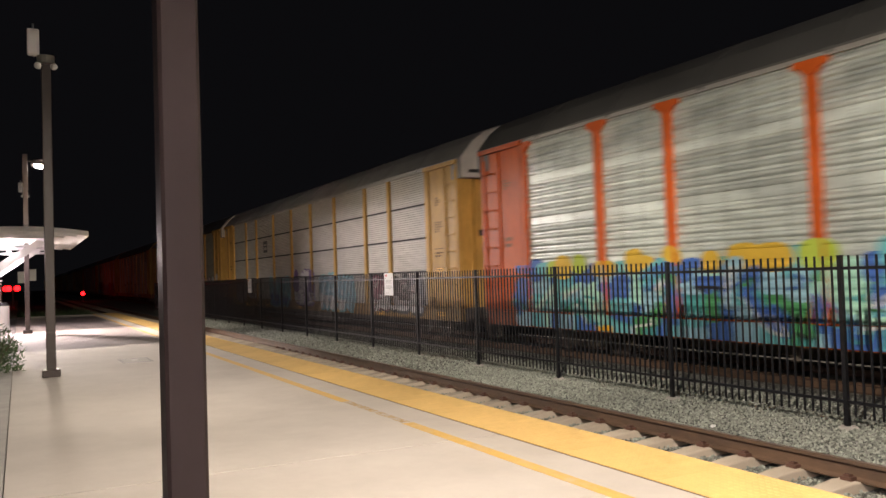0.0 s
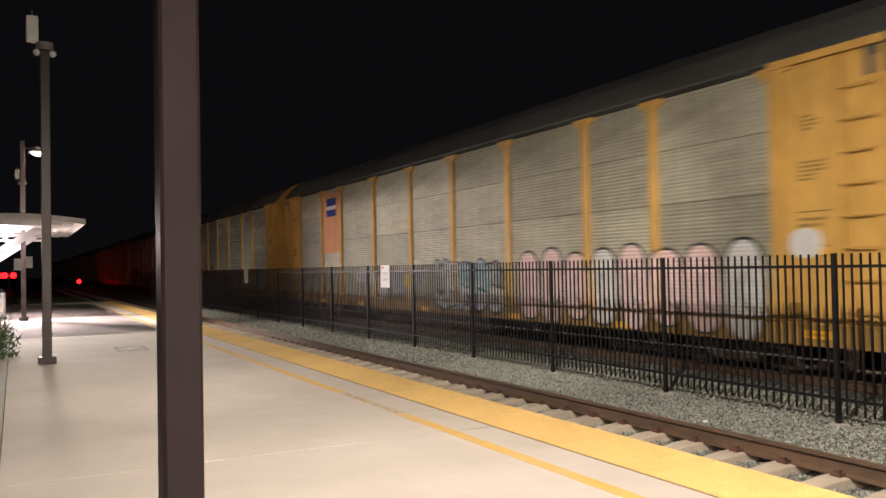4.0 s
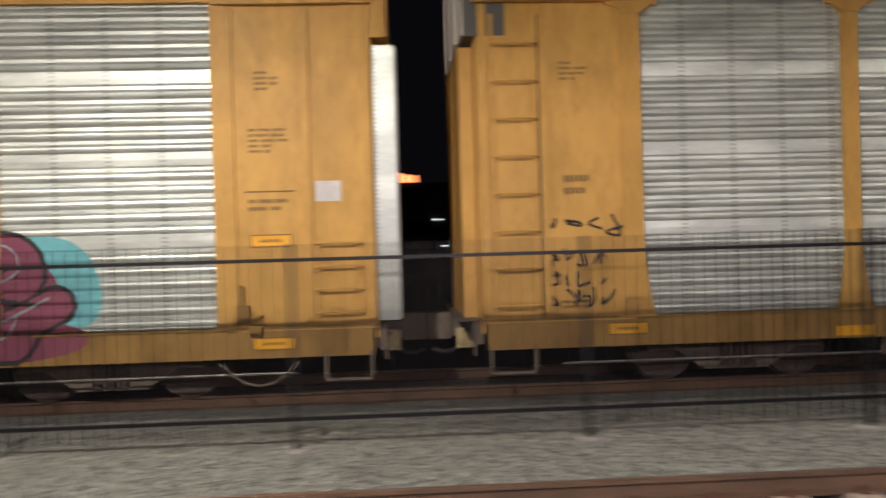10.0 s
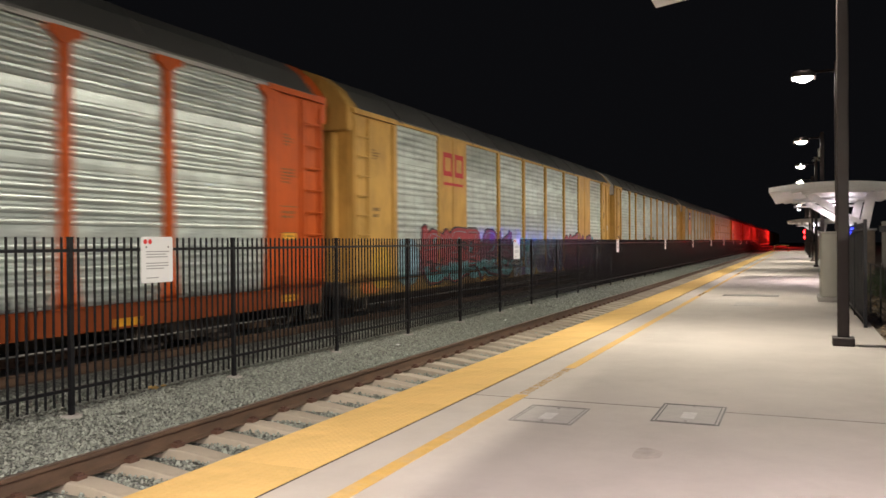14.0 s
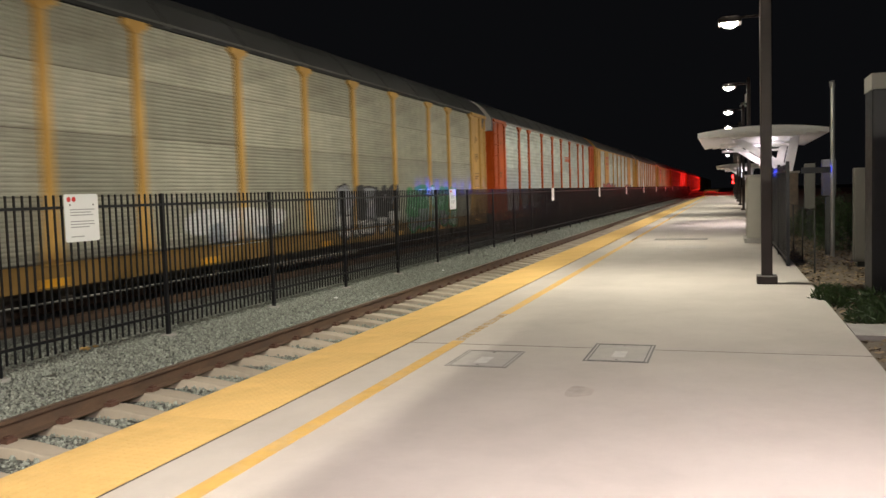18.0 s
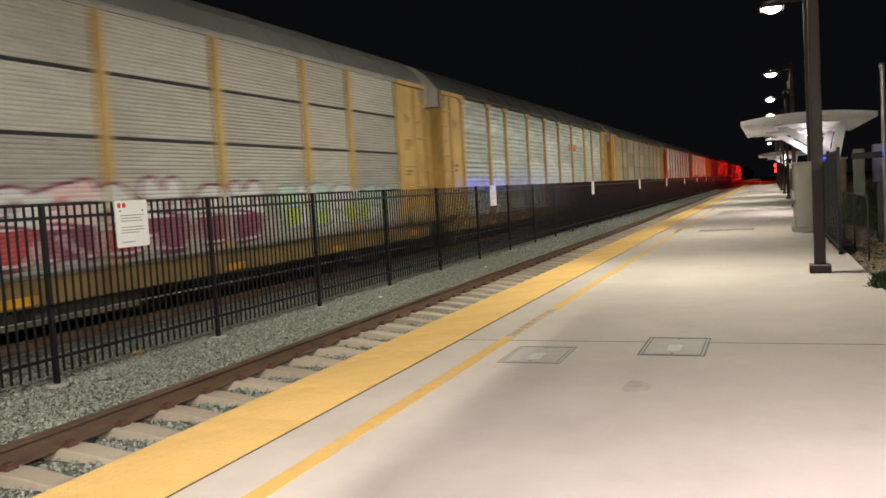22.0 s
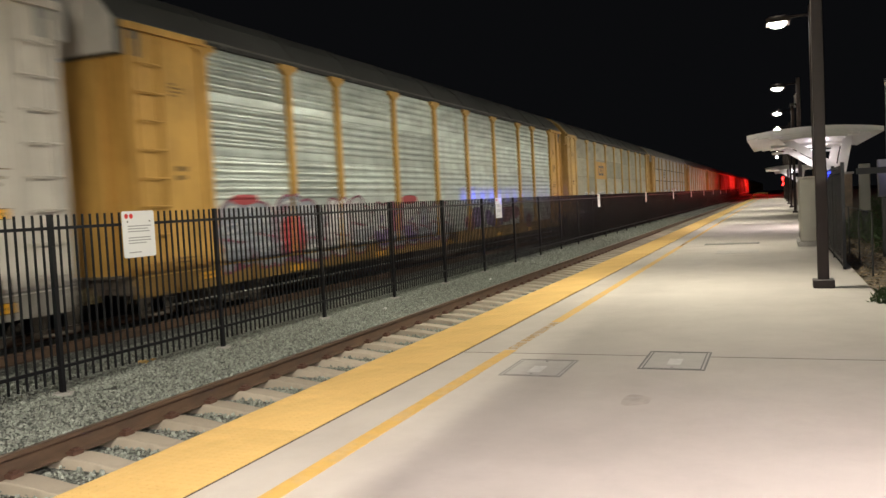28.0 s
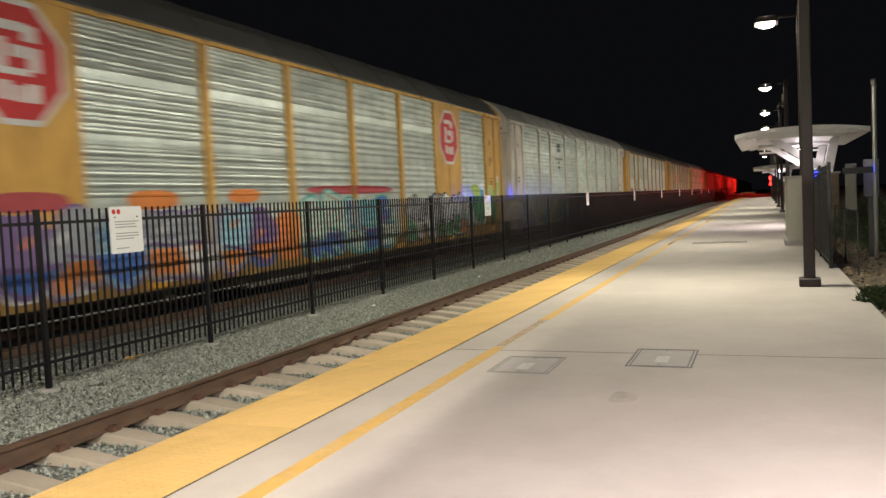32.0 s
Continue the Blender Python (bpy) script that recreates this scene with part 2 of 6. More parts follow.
RIMPALE = mat("hatch_rim_pale", (0.27, 0.25, 0.235), 0.7, 0.1, 0.2, 12)
MARKING = mat("hatch_marking", (0.56, 0.54, 0.52), 0.8, 0, 0.12, 14)
RIM = mat("hatch_rim", (0.14, 0.13, 0.125), 0.6, 0.4, 0.2, 12)
LEAF = mat("leaf_green", (0.05, 0.085, 0.028), 0.55, 0, 0.35, 9)
LITTER = mat("dry_leaf", (0.24, 0.18, 0.11), 0.9, 0, 0.3, 9, per_island=0.6)
TWIG = mat("twig_brown", (0.09, 0.06, 0.04), 0.85)
STAIN = mat("oil_stain", (0.41, 0.355, 0.315), 0.75, 0, 0.2, 8)
LENS = glow("lamp_lens", (1.0, 0.93, 0.8), 40)
TUBE = glow("tube_lens", (1.0, 0.88, 0.95), 14)
REDGLOW = glow("red_lens", (1.0, 0.006, 0.006), 40)
REDDIM = glow("red_lens_dim", (1.0, 0.006, 0.006), 9)
BLUEGLOW = glow("blue_lens", (0.05, 0.08, 1.0), 10)
CITYGLOW = glow("far_window_light", (1.0, 0.32, 0.10), 3)
WHITEGLOW = glow("far_white_light", (0.9, 0.95, 1.0), 3)

GALV = mat("galvanised_panel", (0.55, 0.605, 0.57), 0.43, 0.56, 0.22, 2.0, 0.05, 40, stretch=(0.5, 1, 2.2), dirt=(0.25, 0.275, 0.27), dirt_amount=0.75, dirt_scale=0.9, per_piece=0.2)
WEATHERED = mat("weathered_panel", (0.395, 0.385, 0.31), 0.55, 0.35, 0.13, 2.0, 0.08, 40, stretch=(0.6, 1, 2.5), dirt=(0.20, 0.185, 0.15), dirt_amount=0.75, dirt_scale=0.8, per_piece=0.2)
PERFORATED = mat("perforated_panel", (0.47, 0.455, 0.42), 0.5, 0.4, 0.12, 2.0, 0.1, 60, stretch=(0.7, 1, 2.5), dirt=(0.28, 0.26, 0.225), dirt_amount=0.65, dirt_scale=0.6, per_piece=0.13)
ROOF = mat("roof_grey", (0.10, 0.10, 0.098), 0.6, 0.3, 0.12, 1.0, 0.08, 12, dirt=(0.075, 0.073, 0.07), dirt_amount=0.6, dirt_scale=0.4)
# Near black: the eave's shade put into colour; also serves joints, slots and hoses.
EAVEDARK = mat("shade_and_rubber_black", (0.02, 0.02, 0.02), 0.8)
EAVETRIM = mat("eave_trim", (0.34, 0.33, 0.31), 0.5, 0.3, 0.1, 2)
ROOFPALE = mat("roof_pale", (0.29, 0.285, 0.275), 0.6, 0.2, 0.08, 1.0, dirt=(0.16, 0.15, 0.135), dirt_amount=0.6, dirt_scale=0.4)


def perforated(m, pitch_x, pitch_z, amount):
    """Columns of small punched holes."""
    n, ln = m.node_tree.nodes, m.node_tree.links
    b = n["Principled BSDF"]
    tc = n.new("ShaderNodeTexCoord")
    sep = n.new("ShaderNodeSeparateXYZ")
    ln.new(tc.outputs["Object"], sep.inputs[0])
    masks = []
    for axis, pitch, size in ((0, pitch_x, 0.07), (2, pitch_z, 0.26)):
        k = n.new("ShaderNodeMath")
        k.operation = "DIVIDE"
        k.inputs[1].default_value = pitch
        ln.new(sep.outputs[axis], k.inputs[0])
        w = n.new("ShaderNodeMath")
        w.operation = "PINGPONG"
        w.inputs[1].default_value = 0.5
        ln.new(k.outputs[0], w.inputs[0])
        c = n.new("ShaderNodeMath")
        c.operation = "LESS_THAN"
        c.inputs[1].default_value = size
        ln.new(w.outputs[0], c.inputs[0])
        masks.append(c)
    both = n.new("ShaderNodeMath")
    both.operation = "MULTIPLY"
    ln.new(masks[0].outputs[0], both.inputs[0])
    ln.new(masks[1].outputs[0], both.inputs[1])
    some = n.new("ShaderNodeMath")
    some.operation = "MULTIPLY"
    some.inputs[1].default_value = amount
    ln.new(both.outputs[0], some.inputs[0])
    mx = n.new("ShaderNodeMix")
    mx.data_type = "RGBA"
    ln.new(some.outputs[0], mx.inputs[0])
    ln.new(b.inputs["Base Color"].links[0].from_socket, mx.inputs[6])
    mx.inputs[7].default_value = (0.03, 0.03, 0.03, 1)
    ln.new(mx.outputs[2], b.inputs["Base Color"])


def brushed(m, amount):
    """Rolled sheet: its shine spreads along the car."""
    n, ln = m.node_tree.nodes, m.node_tree.links
    along = n.new("ShaderNodeCombineXYZ")
    along.inputs[0].default_value = 1.0
    ln.new(along.outputs[0], n["Principled BSDF"].inputs["Tangent"])
    n["Principled BSDF"].inputs["Anisotropic"].default_value = amount


def paint(name, colour, dirt=0.6):
    return mat(name, colour, 0.46, 0, 0.14, 1.6, 0.05, 12, stretch=(1, 1, 0.45), dirt=tuple(c * 0.36 for c in colour), dirt_amount=dirt, dirt_scale=1.9, spec=0.16)


perforated(GALV, 0.62, 0.05, 0.32)
perforated(PERFORATED, 0.21, 0.05, 0.25)
perforated(WEATHERED, 0.48, 0.055, 0.25)
brushed(GALV, 0.65)
brushed(PERFORATED, 0.6)
brushed(WEATHERED, 0.6)

CARYELLOW = paint("car_yellow", (0.58, 0.345, 0.095))
CARYELLOW2 = paint("car_yellow_worn", (0.55, 0.37, 0.14), 0.6)
CARORANGE = paint("car_orange", (0.52, 0.095, 0.014))
CARWHITE = paint("car_white", (0.58, 0.54, 0.48), 0.5)
ENDCAP = paint("end_cap_white", (0.70, 0.67, 0.63), 0.5)
ENDGREY = paint("end_door_grey", (0.33, 0.34, 0.34), 0.5)
SILLS = {m.name: paint("grimy_" + m.name, tuple(0.48 * c + 0.01 for c in k), 0.8) for m, k in ((CARYELLOW, (0.58, 0.345, 0.095)), (CARYELLOW2, (0.55, 0.37, 0.14)), (CARORANGE, (0.60, 0.125, 0.022)), (CARWHITE, (0.58, 0.54, 0.48)))}
UNDER = mat("underframe_grime", (0.14, 0.115, 0.092), 0.8, 0.1, 0.3, 5, 0.3, 40)
WHEEL = mat("wheel_steel", (0.09, 0.07, 0.06), 0.6, 0.5, 0.25, 6)
PLACARD = mat("mottled_placard", (0.55, 0.45, 0.22), 0.6, 0, 0.3, 14, dirt=(0.06, 0.05, 0.04), dirt_amount=0.9, dirt_scale=9)
REFLECT = mat("reflector_yellow", (0.75, 0.38, 0.02), 0.35)
SPRAY = {k: mat("spray_" + k, v, 0.6, 0, 0.14, 3, dirt=tuple(c * 0.6 for c in v), dirt_amount=0.5, dirt_scale=2) for k, v in {
    "red": (0.36, 0.05, 0.06), "maroon": (0.20, 0.05, 0.09), "cyan": (0.13, 0.42, 0.47), "blue": (0.05, 0.13, 0.42), "pink": (0.70, 0.52, 0.52),
    "white": (0.60, 0.60, 0.60), "black": (0.02, 0.02, 0.025), "green": (0.06, 0.27, 0.10), "lime": (0.40, 0.50, 0.06), "yellow": (0.62, 0.40, 0.04),
    "purple": (0.16, 0.10, 0.26), "grey": (0.27, 0.29, 0.33), "sky": (0.27, 0.47, 0.58), "orange": (0.62, 0.20, 0.04), "teal": (0.06, 0.30, 0.30), "sea": (0.42, 0.60, 0.52), "silver": (0.42, 0.43, 0.43), "mint": (0.35, 0.62, 0.50), "peach": (0.60, 0.36, 0.22)}.items()}
LOGORED = paint("logo_red", (0.50, 0.035, 0.04), 0.3)
LOGOORANGE = paint("logo_orange", (0.55, 0.10, 0.03), 0.3)
LOGODARK = paint("logo_dark", (0.09, 0.09, 0.095), 0.4)
LOGOBLUE = paint("logo_blue", (0.02, 0.04, 0.20), 0.2)
PEACH = paint("board_peach", (0.62, 0.30, 0.16), 0.3)


# ---- shape helpers ----
def box(bm, x0, x1, y0, y1, z0, z1):
    v = [bm.verts.new(p) for p in ((x0, y0, z0), (x1, y0, z0), (x1, y1, z0), (x0, y1, z0), (x0, y0, z1), (x1, y0, z1), (x1, y1, z1), (x0, y1, z1))]
    for f in ((3, 2, 1, 0), (4, 5, 6, 7), (0, 1, 5, 4), (1, 2, 6, 5), (2, 3, 7, 6), (3, 0, 4, 7)):
        bm.faces.new([v[i] for i in f])


def tube(bm, a, b, r, sides=8, r2=None):
    a, b = Vector(a), Vector(b)
    q = (b - a).to_track_quat("Z", "Y")
    rings = []
    for p, rad in ((a, r), (b, r if r2 is None else r2)):
        rings.append([bm.verts.new(p + q @ Vector((rad * math.cos(2 * math.pi * k / sides), rad * math.sin(2 * math.pi * k / sides), 0))) for k in range(sides)])
    for k in range(sides):
        bm.faces.new((rings[0][k], rings[0][(k + 1) % sides], rings[1][(k + 1) % sides], rings[1][k]))
    bm.faces.new(rings[0][::-1])
    bm.faces.new(rings[1])


def prism(bm, outline, axis, a, b):
    """An outline of (u, w) swept along an axis from a to b: axis x takes (y, z), y takes (x, z), z takes (x, y)."""
    def at(u, w, s):
        return {"x": (s, u, w), "y": (u, s, w), "z": (u, w, s)}[axis]
    lo = [bm.verts.new(at(u, w, a)) for u, w in outline]
    hi = [bm.verts.new(at(u, w, b)) for u, w in outline]
    n = len(outline)
    for k in range(n):
        bm.faces.new((lo[k], lo[(k + 1) % n], hi[(k + 1) % n], hi[k]))
    bm.faces.new(lo[::-1])
    bm.faces.new(hi)


def bevelled(bm, width=0.01, segments=1):
    bmesh.ops.bevel(bm, geom=bm.edges[:], offset=width, segments=segments, affect="EDGES", profile=0.5, clamp_overlap=True)


MESHES = {}


def mesh_of(name, bm, material, smooth=False):
    bmesh.ops.recalc_face_normals(bm, faces=bm.faces[:])
    me = bpy.data.meshes.new(name)
    bm.to_mesh(me)
    bm.free()
    me.materials.append(material)
    if smooth:
        me.polygons.foreach_set("use_smooth", [True] * len(me.polygons))
    return me


def part(name, bm, material, parent=None, label="", smooth=False):
    ob = new(name, mesh_of(name, bm, material, smooth))
    ob.parent = parent
    return tagged(ob, label)


def shared(name, key, build, material, parent, place=(0, 0, 0), label="", turn=0, smooth=False):
    """A part on a mesh that alike parts share."""
    if key not in MESHES:
        bm = bmesh.new()
        build(bm)
        MESHES[key] = mesh_of(name, bm, material, smooth)
    ob = new(name, MESHES[key])
    ob.parent = parent
    ob.location = place
    ob.rotation_euler = (0, 0, turn)
    return tagged(ob, label)


def block(name, material, parent, *b, bevel=0.0, label=""):
    bm = bmesh.new()
    box(bm, *b)
    if bevel:
        bevelled(bm, bevel)
    return part(name, bm, material, parent, label)


def thing(name, place, label, category, group="", kind=""):
    ob = new(name)
    ob.location = place
    return tagged(ob, label, category, group, kind)


def from_arrays(name, verts, faces, material, parent=None):
    me = bpy.data.meshes.new(name)
    me.from_pydata(verts.tolist() if hasattr(verts, "tolist") else verts, [], faces.tolist() if hasattr(faces, "tolist") else faces)
    me.materials.append(material)
    ob = new(name, me)
    ob.parent = parent
    return ob


# ---- ground, ballast and track ----
EDGE_OUT, EDGE_IN, BACK = -3.88, -4.63, -9.0
P0, P1 = -59.5, 190.0
bm = bmesh.new()
box(bm, -700, 900, -600, 900, -1.2, -0.75)
tagged(part("ground", bm, FARGROUND), "dark bare ground reaching to the horizon at night", "ground", kind="structure")

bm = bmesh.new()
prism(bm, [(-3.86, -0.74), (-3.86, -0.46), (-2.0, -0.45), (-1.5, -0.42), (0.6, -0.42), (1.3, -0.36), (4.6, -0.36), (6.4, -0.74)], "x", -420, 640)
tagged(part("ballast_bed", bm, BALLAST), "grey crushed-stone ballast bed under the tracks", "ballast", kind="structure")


def stones(name, count, xs, ys, size, zf, seed, clear=0.0):
    rng = np.random.default_rng(seed)
    base = np.array([(1, 0, 0), (-1, 0, 0), (0, 1, 0), (0, -1, 0), (0, 0, 1), (0, 0, -1)], float)
    tri = np.array([(0, 2, 4), (2, 1, 4), (1, 3, 4), (3, 0, 4), (2, 0, 5), (1, 2, 5), (3, 1, 5), (0, 3, 5)])
    c = np.stack([rng.uniform(*xs, count), rng.uniform(*ys, count), np.zeros(count)], 1)
    c[:, 2] = zf(c[:, 1]) + rng.uniform(-0.004, 0.016, count)
    if clear:
        off = (c[:, 0] - 0.38 + SPACING / 2) % SPACING - SPACING / 2
        keep = (np.abs(off) > clear) | (c[:, 1] > NEAR_TRACK + 1.25)
        c = c[keep]
        count = len(c)
    s = size * rng.uniform(0.5, 1.25, (count, 1, 1)) * rng.uniform(0.55, 1.1, (count, 1, 3))
    v = base[None] * s + rng.normal(0, 0.12, (count, 6, 3)) * size
    a = rng.uniform(0, 6.28, count)
    ca, sa = np.cos(a)[:, None], np.sin(a)[:, None]
    tilt = rng.normal(0, 0.5, (count, 1))
    x, y, z = v[..., 0], v[..., 1], v[..., 2]
    y, z = y - tilt * z, z + tilt * y
    v = np.stack([x * ca - y * sa, x * sa + y * ca, z], -1) + c[:, None]
    f = (tri[None] + 6 * np.arange(count)[:, None, None]).reshape(-1, 3)
    ob = from_arrays(name, v.reshape(-1, 3), f, STONE)
    return tagged(ob, "loose angular grey ballast stones beside the rails", "gravel", kind="stuff")


SPACING, NEAR_TRACK = 0.595, -2.92


def bed(y):
    return np.interp(y, [-3.86, -2.0, -1.5, 0.6, 1.3, 4.6], [-0.46, -0.45, -0.42, -0.42, -0.36, -0.36])


stones("ballast_stones", 105000, (-24, 16), (-2.05, 1.5), 0.0185, bed, 3, 0.12)
stones("ballast_stones", 34000, (-24, 16), (-3.86, -2.25), 0.0185, lambda y: bed(y) + 0.012, 4, 0.125)
stones("ballast_stones", 20000, (-60, -24), (-2.0, 1.2), 0.034, bed, 5)
stones("ballast_stones", 24000, (16, 62), (-2.0, 1.2), 0.034, bed, 6)

RAIL = [(-0.075, 0), (0.075, 0), (0.075, 0.012), (0.012, 0.03), (0.010, 0.125), (0.036, 0.14), (0.036, 0.166), (0.026, 0.172), (-0.026, 0.172), (-0.036, 0.166), (-0.036, 0.14), (-0.010, 0.125), (-0.012, 0.03), (-0.075, 0.012)]
for name, cy, x0, x1 in (("near_track", NEAR_TRACK, -420, 640), ("train_track", TRACK_Y, -420, 640)):
    track = thing(name, (0, cy, 0), "railway track with rusty rails on concrete sleepers in ballast", "track", kind="structure")
    for side in (-0.752, 0.752):
        bm = bmesh.new()
        prism(bm, [(side + u, RAIL_Z - 0.172 + w) for u, w in RAIL], "x", x0, x1)
        rail = part("rail", bm, RUST, track, "rusty brown steel rail")
        bm = bmesh.new()
        box(bm, x0, x1, side - 0.024, side + 0.024, RAIL_Z, RAIL_Z + 0.002)
        part("running_surface", bm, RAILTOP, rail, "worn dull steel top")


def sleeper_shape(bm):
    """A pre-stressed sleeper, dished in the middle and sloping at its ends."""
    rings = []
    for k in range(-13, 14):
        y = k * 1.28 / 13
        q = abs(y)
        z = 0.012 - 0.05 * min(1, max(0, (0.6 - q) / 0.45)) ** 1.5 - 0.03 * max(0, q - 0.95) / 0.33
        h = 0.118 + 0.012 * min(1, q / 0.6)
        t = h - 0.022
        rings.append([bm.verts.new(p) for p in ((-h, y, -0.13), (-t - 0.008, y, z - 0.012), (-t, y, z), (t, y, z), (t + 0.008, y, z - 0.012), (h, y, -0.13))])
    for a, b in zip(rings, rings[1:]):
        for k in range(6):
            bm.faces.new((a[k], a[(k + 1) % 6], b[(k + 1) % 6], b[k]))
    bm.faces.new(rings[0])
    bm.faces.new(rings[-1][::-1])


SLEEPER_TOP = RAIL_Z - 0.175
near_track = bpy.data.objects["near_track"]
far_track = bpy.data.objects["train_track"]
for k in range(-70, 90):
    sx = 0.38 + k * SPACING
    s = shared("sleeper", "sleeper", sleeper_shape, SLEEPER, near_track, (sx, 0, SLEEPER_TOP), turn=random.gauss(0, 0.006))
    if -55 < k < 60:
        def clips(bm):
            for y in (0.752 + 0.095, 0.752 - 0.095):
                box(bm, -0.055, 0.055, y - 0.04, y + 0.04, 0.0, 0.035)
                box(bm, -0.03, 0.03, y - 0.025, y + 0.025, 0.035, 0.055)
        shared("rail_clip", "clips", clips, CLIP, s, (0, 0, 0.012), "rusty iron rail fastening")
bm = bmesh.new()
for k in [*range(-300, -70), *range(90, 420)]:
    sx = 0.38 + k * SPACING
    box(bm, sx - 0.12, sx + 0.12, -1.28, 1.28, SLEEPER_TOP - 0.1, SLEEPER_TOP)
tagged(part("far_sleepers", bm, SLEEPER, near_track), kind="stuff")
bm = bmesh.new()
for k in range(-200, 300):
    sx = 0.38 + k * SPACING
    box(bm, sx - 0.12, sx + 0.12, -1.28, 1.28, SLEEPER_TOP - 0.1, SLEEPER_TOP)
tagged(part("train_sleepers", bm, SLEEPER, far_track), kind="stuff")

# ---- platform ----
platform = thing("platform", (0, 0, 0), "pale concrete railway platform with a yellow tactile edge", "platform", kind="structure")
bm = bmesh.new()
prism(bm, [(EDGE_OUT + 0.03, -0.74), (EDGE_OUT + 0.03, -0.1), (EDGE_OUT, -0.06), (EDGE_OUT, -0.02), (BACK, -0.02), (BACK, -0.74)], "x", P0, P1)
part("base", bm, CONC_EDGE, platform, "darker cast platform body")
JOINTS = [P0, -48.1, -31.75, -15.4, 0.93, 17.3, 33.65, 50.0, 66.4, 82.7, 99.0, 115.0, 131.0, 147.0, 163.0, P1]
for a, b in zip(JOINTS, JOINTS[1:]):
    bm = bmesh.new()
    box(bm, a + 0.013, b - 0.013, BACK, EDGE_IN - 0.022, -0.015, 0.0)
    bevelled(bm, 0.003)
    part("slab", bm, CONC, platform)
for jx in JOINTS[1:-1]:
    bm = bmesh.new()
    box(bm, jx - 0.0125, jx + 0.0125, BACK, EDGE_IN - 0.023, -0.018, -0.002 if abs(jx) < 2 else -0.009)
    part("joint_filler", bm, INK if abs(jx) < 2 else CONC_EDGE, platform, "dark sealed slab joint")
bm = bmesh.new()
box(bm, P0, P1, EDGE_IN - 0.022, EDGE_IN, -0.05, -0.003)
part("joint_strip", bm, INK, platform, "dark sealed joint behind the tactile tiles")
WORDS = (-35.0, -18.4, 1.15, 17.6, 34.0)
for a, b in zip((P0, *[w + 1.86 for w in WORDS]), (*[w - 0.06 for w in WORDS], P1)):
    bm = bmesh.new()
    box(bm, a, b, -5.19, -5.06, 0.0, 0.003)
    part("yellow_line", bm, LINE, platform, "worn yellow painted line")


def domes(bm, w, d):
    nx, ny = int(w / 0.06), int(d / 0.06)
    for i in range(nx):
        for j in range(ny):
            cx, cy = (i + 0.5) * w / nx, (j + 0.5) * d / ny
            lo = [bm.verts.new((cx + 0.024 * math.cos(a), cy + 0.024 * math.sin(a), 0.006)) for a in (0.5, 1.55, 2.6, 3.64, 4.69, 5.74)]
            hi = [bm.verts.new((cx + 0.015 * math.cos(a), cy + 0.015 * math.sin(a), 0.0092)) for a in (0.5, 1.55, 2.6, 3.64, 4.69, 5.74)]
            for k in range(6):
                bm.faces.new((lo[k], lo[(k + 1) % 6], hi[(k + 1) % 6], hi[k]))
            bm.faces.new(hi)


def tile_shape(bm):
    box(bm, 0.0015, 1.2185, 0.0, EDGE_OUT - EDGE_IN, -0.02, 0.006)


def domed_tile(bm):
    tile_shape(bm)
    domes(bm, 1.22, EDGE_OUT - EDGE_IN)


for k in range(int((P1 - P0) / 1.22)):
    tx = P0 + 1.22 * k
    if -24 < tx < 14:
        shared("tactile_tile", "domed", domed_tile, TACTILE, platform, (tx, EDGE_IN, 0))
    elif -60 < tx < 120:
        shared("tactile_tile", "plain_tile", tile_shape, TACTILE, platform, (tx, EDGE_IN, 0))
bm = bmesh.new()
box(bm, 120, P1, EDGE_IN, EDGE_OUT, -0.02, 0.006)
part("far_tactile_strip", bm, TACTILE, platform)


def lettering(text, place, size, material, parent, name="lettering", width=None):
    cu = bpy.data.curves.new(name, "FONT")
    cu.body, cu.size = text, size
    cu.extrude = 0.0008
    ob = new(name, cu)
    bpy.context.view_layer.update()
    me = bpy.data.meshes.new_from_object(ob)
    bpy.data.objects.remove(ob)
    xs = [v.co.x for v in me.vertices]
    if width:
        s = width / (max(xs) - min(xs))
        for v in me.vertices:
            v.co.x = (v.co.x - min(xs)) * s
    me.materials.append(material)
    ob = new(name, me)
    ob.parent = parent
    ob.location = place
    return ob


for tx in WORDS:
    lettering("STAND BEHIND YELLOW LINE", (tx, -5.17, 0.001), 0.15, TEXT, platform, width=1.8)


def hatch(x0, x1, y0, y1, rim=RIM):
    h = thing("access_hatch", ((x0 + x1) / 2, (y0 + y1) / 2, 0), "pale concrete utility box lid with a grey rim", "hatch", "platform hatches")
    w, d = (x1 - x0) / 2, (y1 - y0) / 2
    for inset, t in ((0.0, 0.016), (0.034, 0.012)):
        x, y = w - inset, d - inset
        for b in ((-x, x, -y, -y + t), (-x, x, y - t, y), (-x, -x + t, -y + t, y - t), (x - t, x, -y + t, y - t)):
            block("rim", rim, h, *b, -0.01, 0.004)
    block("collar", PLATE, h, -w + 0.018, w - 0.018, -d + 0.018, d - 0.018, -0.012, 0.0015, label="concrete collar round the lid")
    block("lid", PLATE, h, -w + 0.05, w - 0.05, -d + 0.05, d - 0.05, -0.01, 0.003)
    block("marking_plate", MARKING, h, -0.22, 0.06, -0.06, 0.06, 0.003, 0.0045, label="pale worn marking bar")
    for sx in (-1, 1):
        block("bolt", RIMPALE, h, sx * (w - 0.09) - 0.012, sx * (w - 0.09) + 0.012, -0.012, 0.012, 0.003, 0.007)


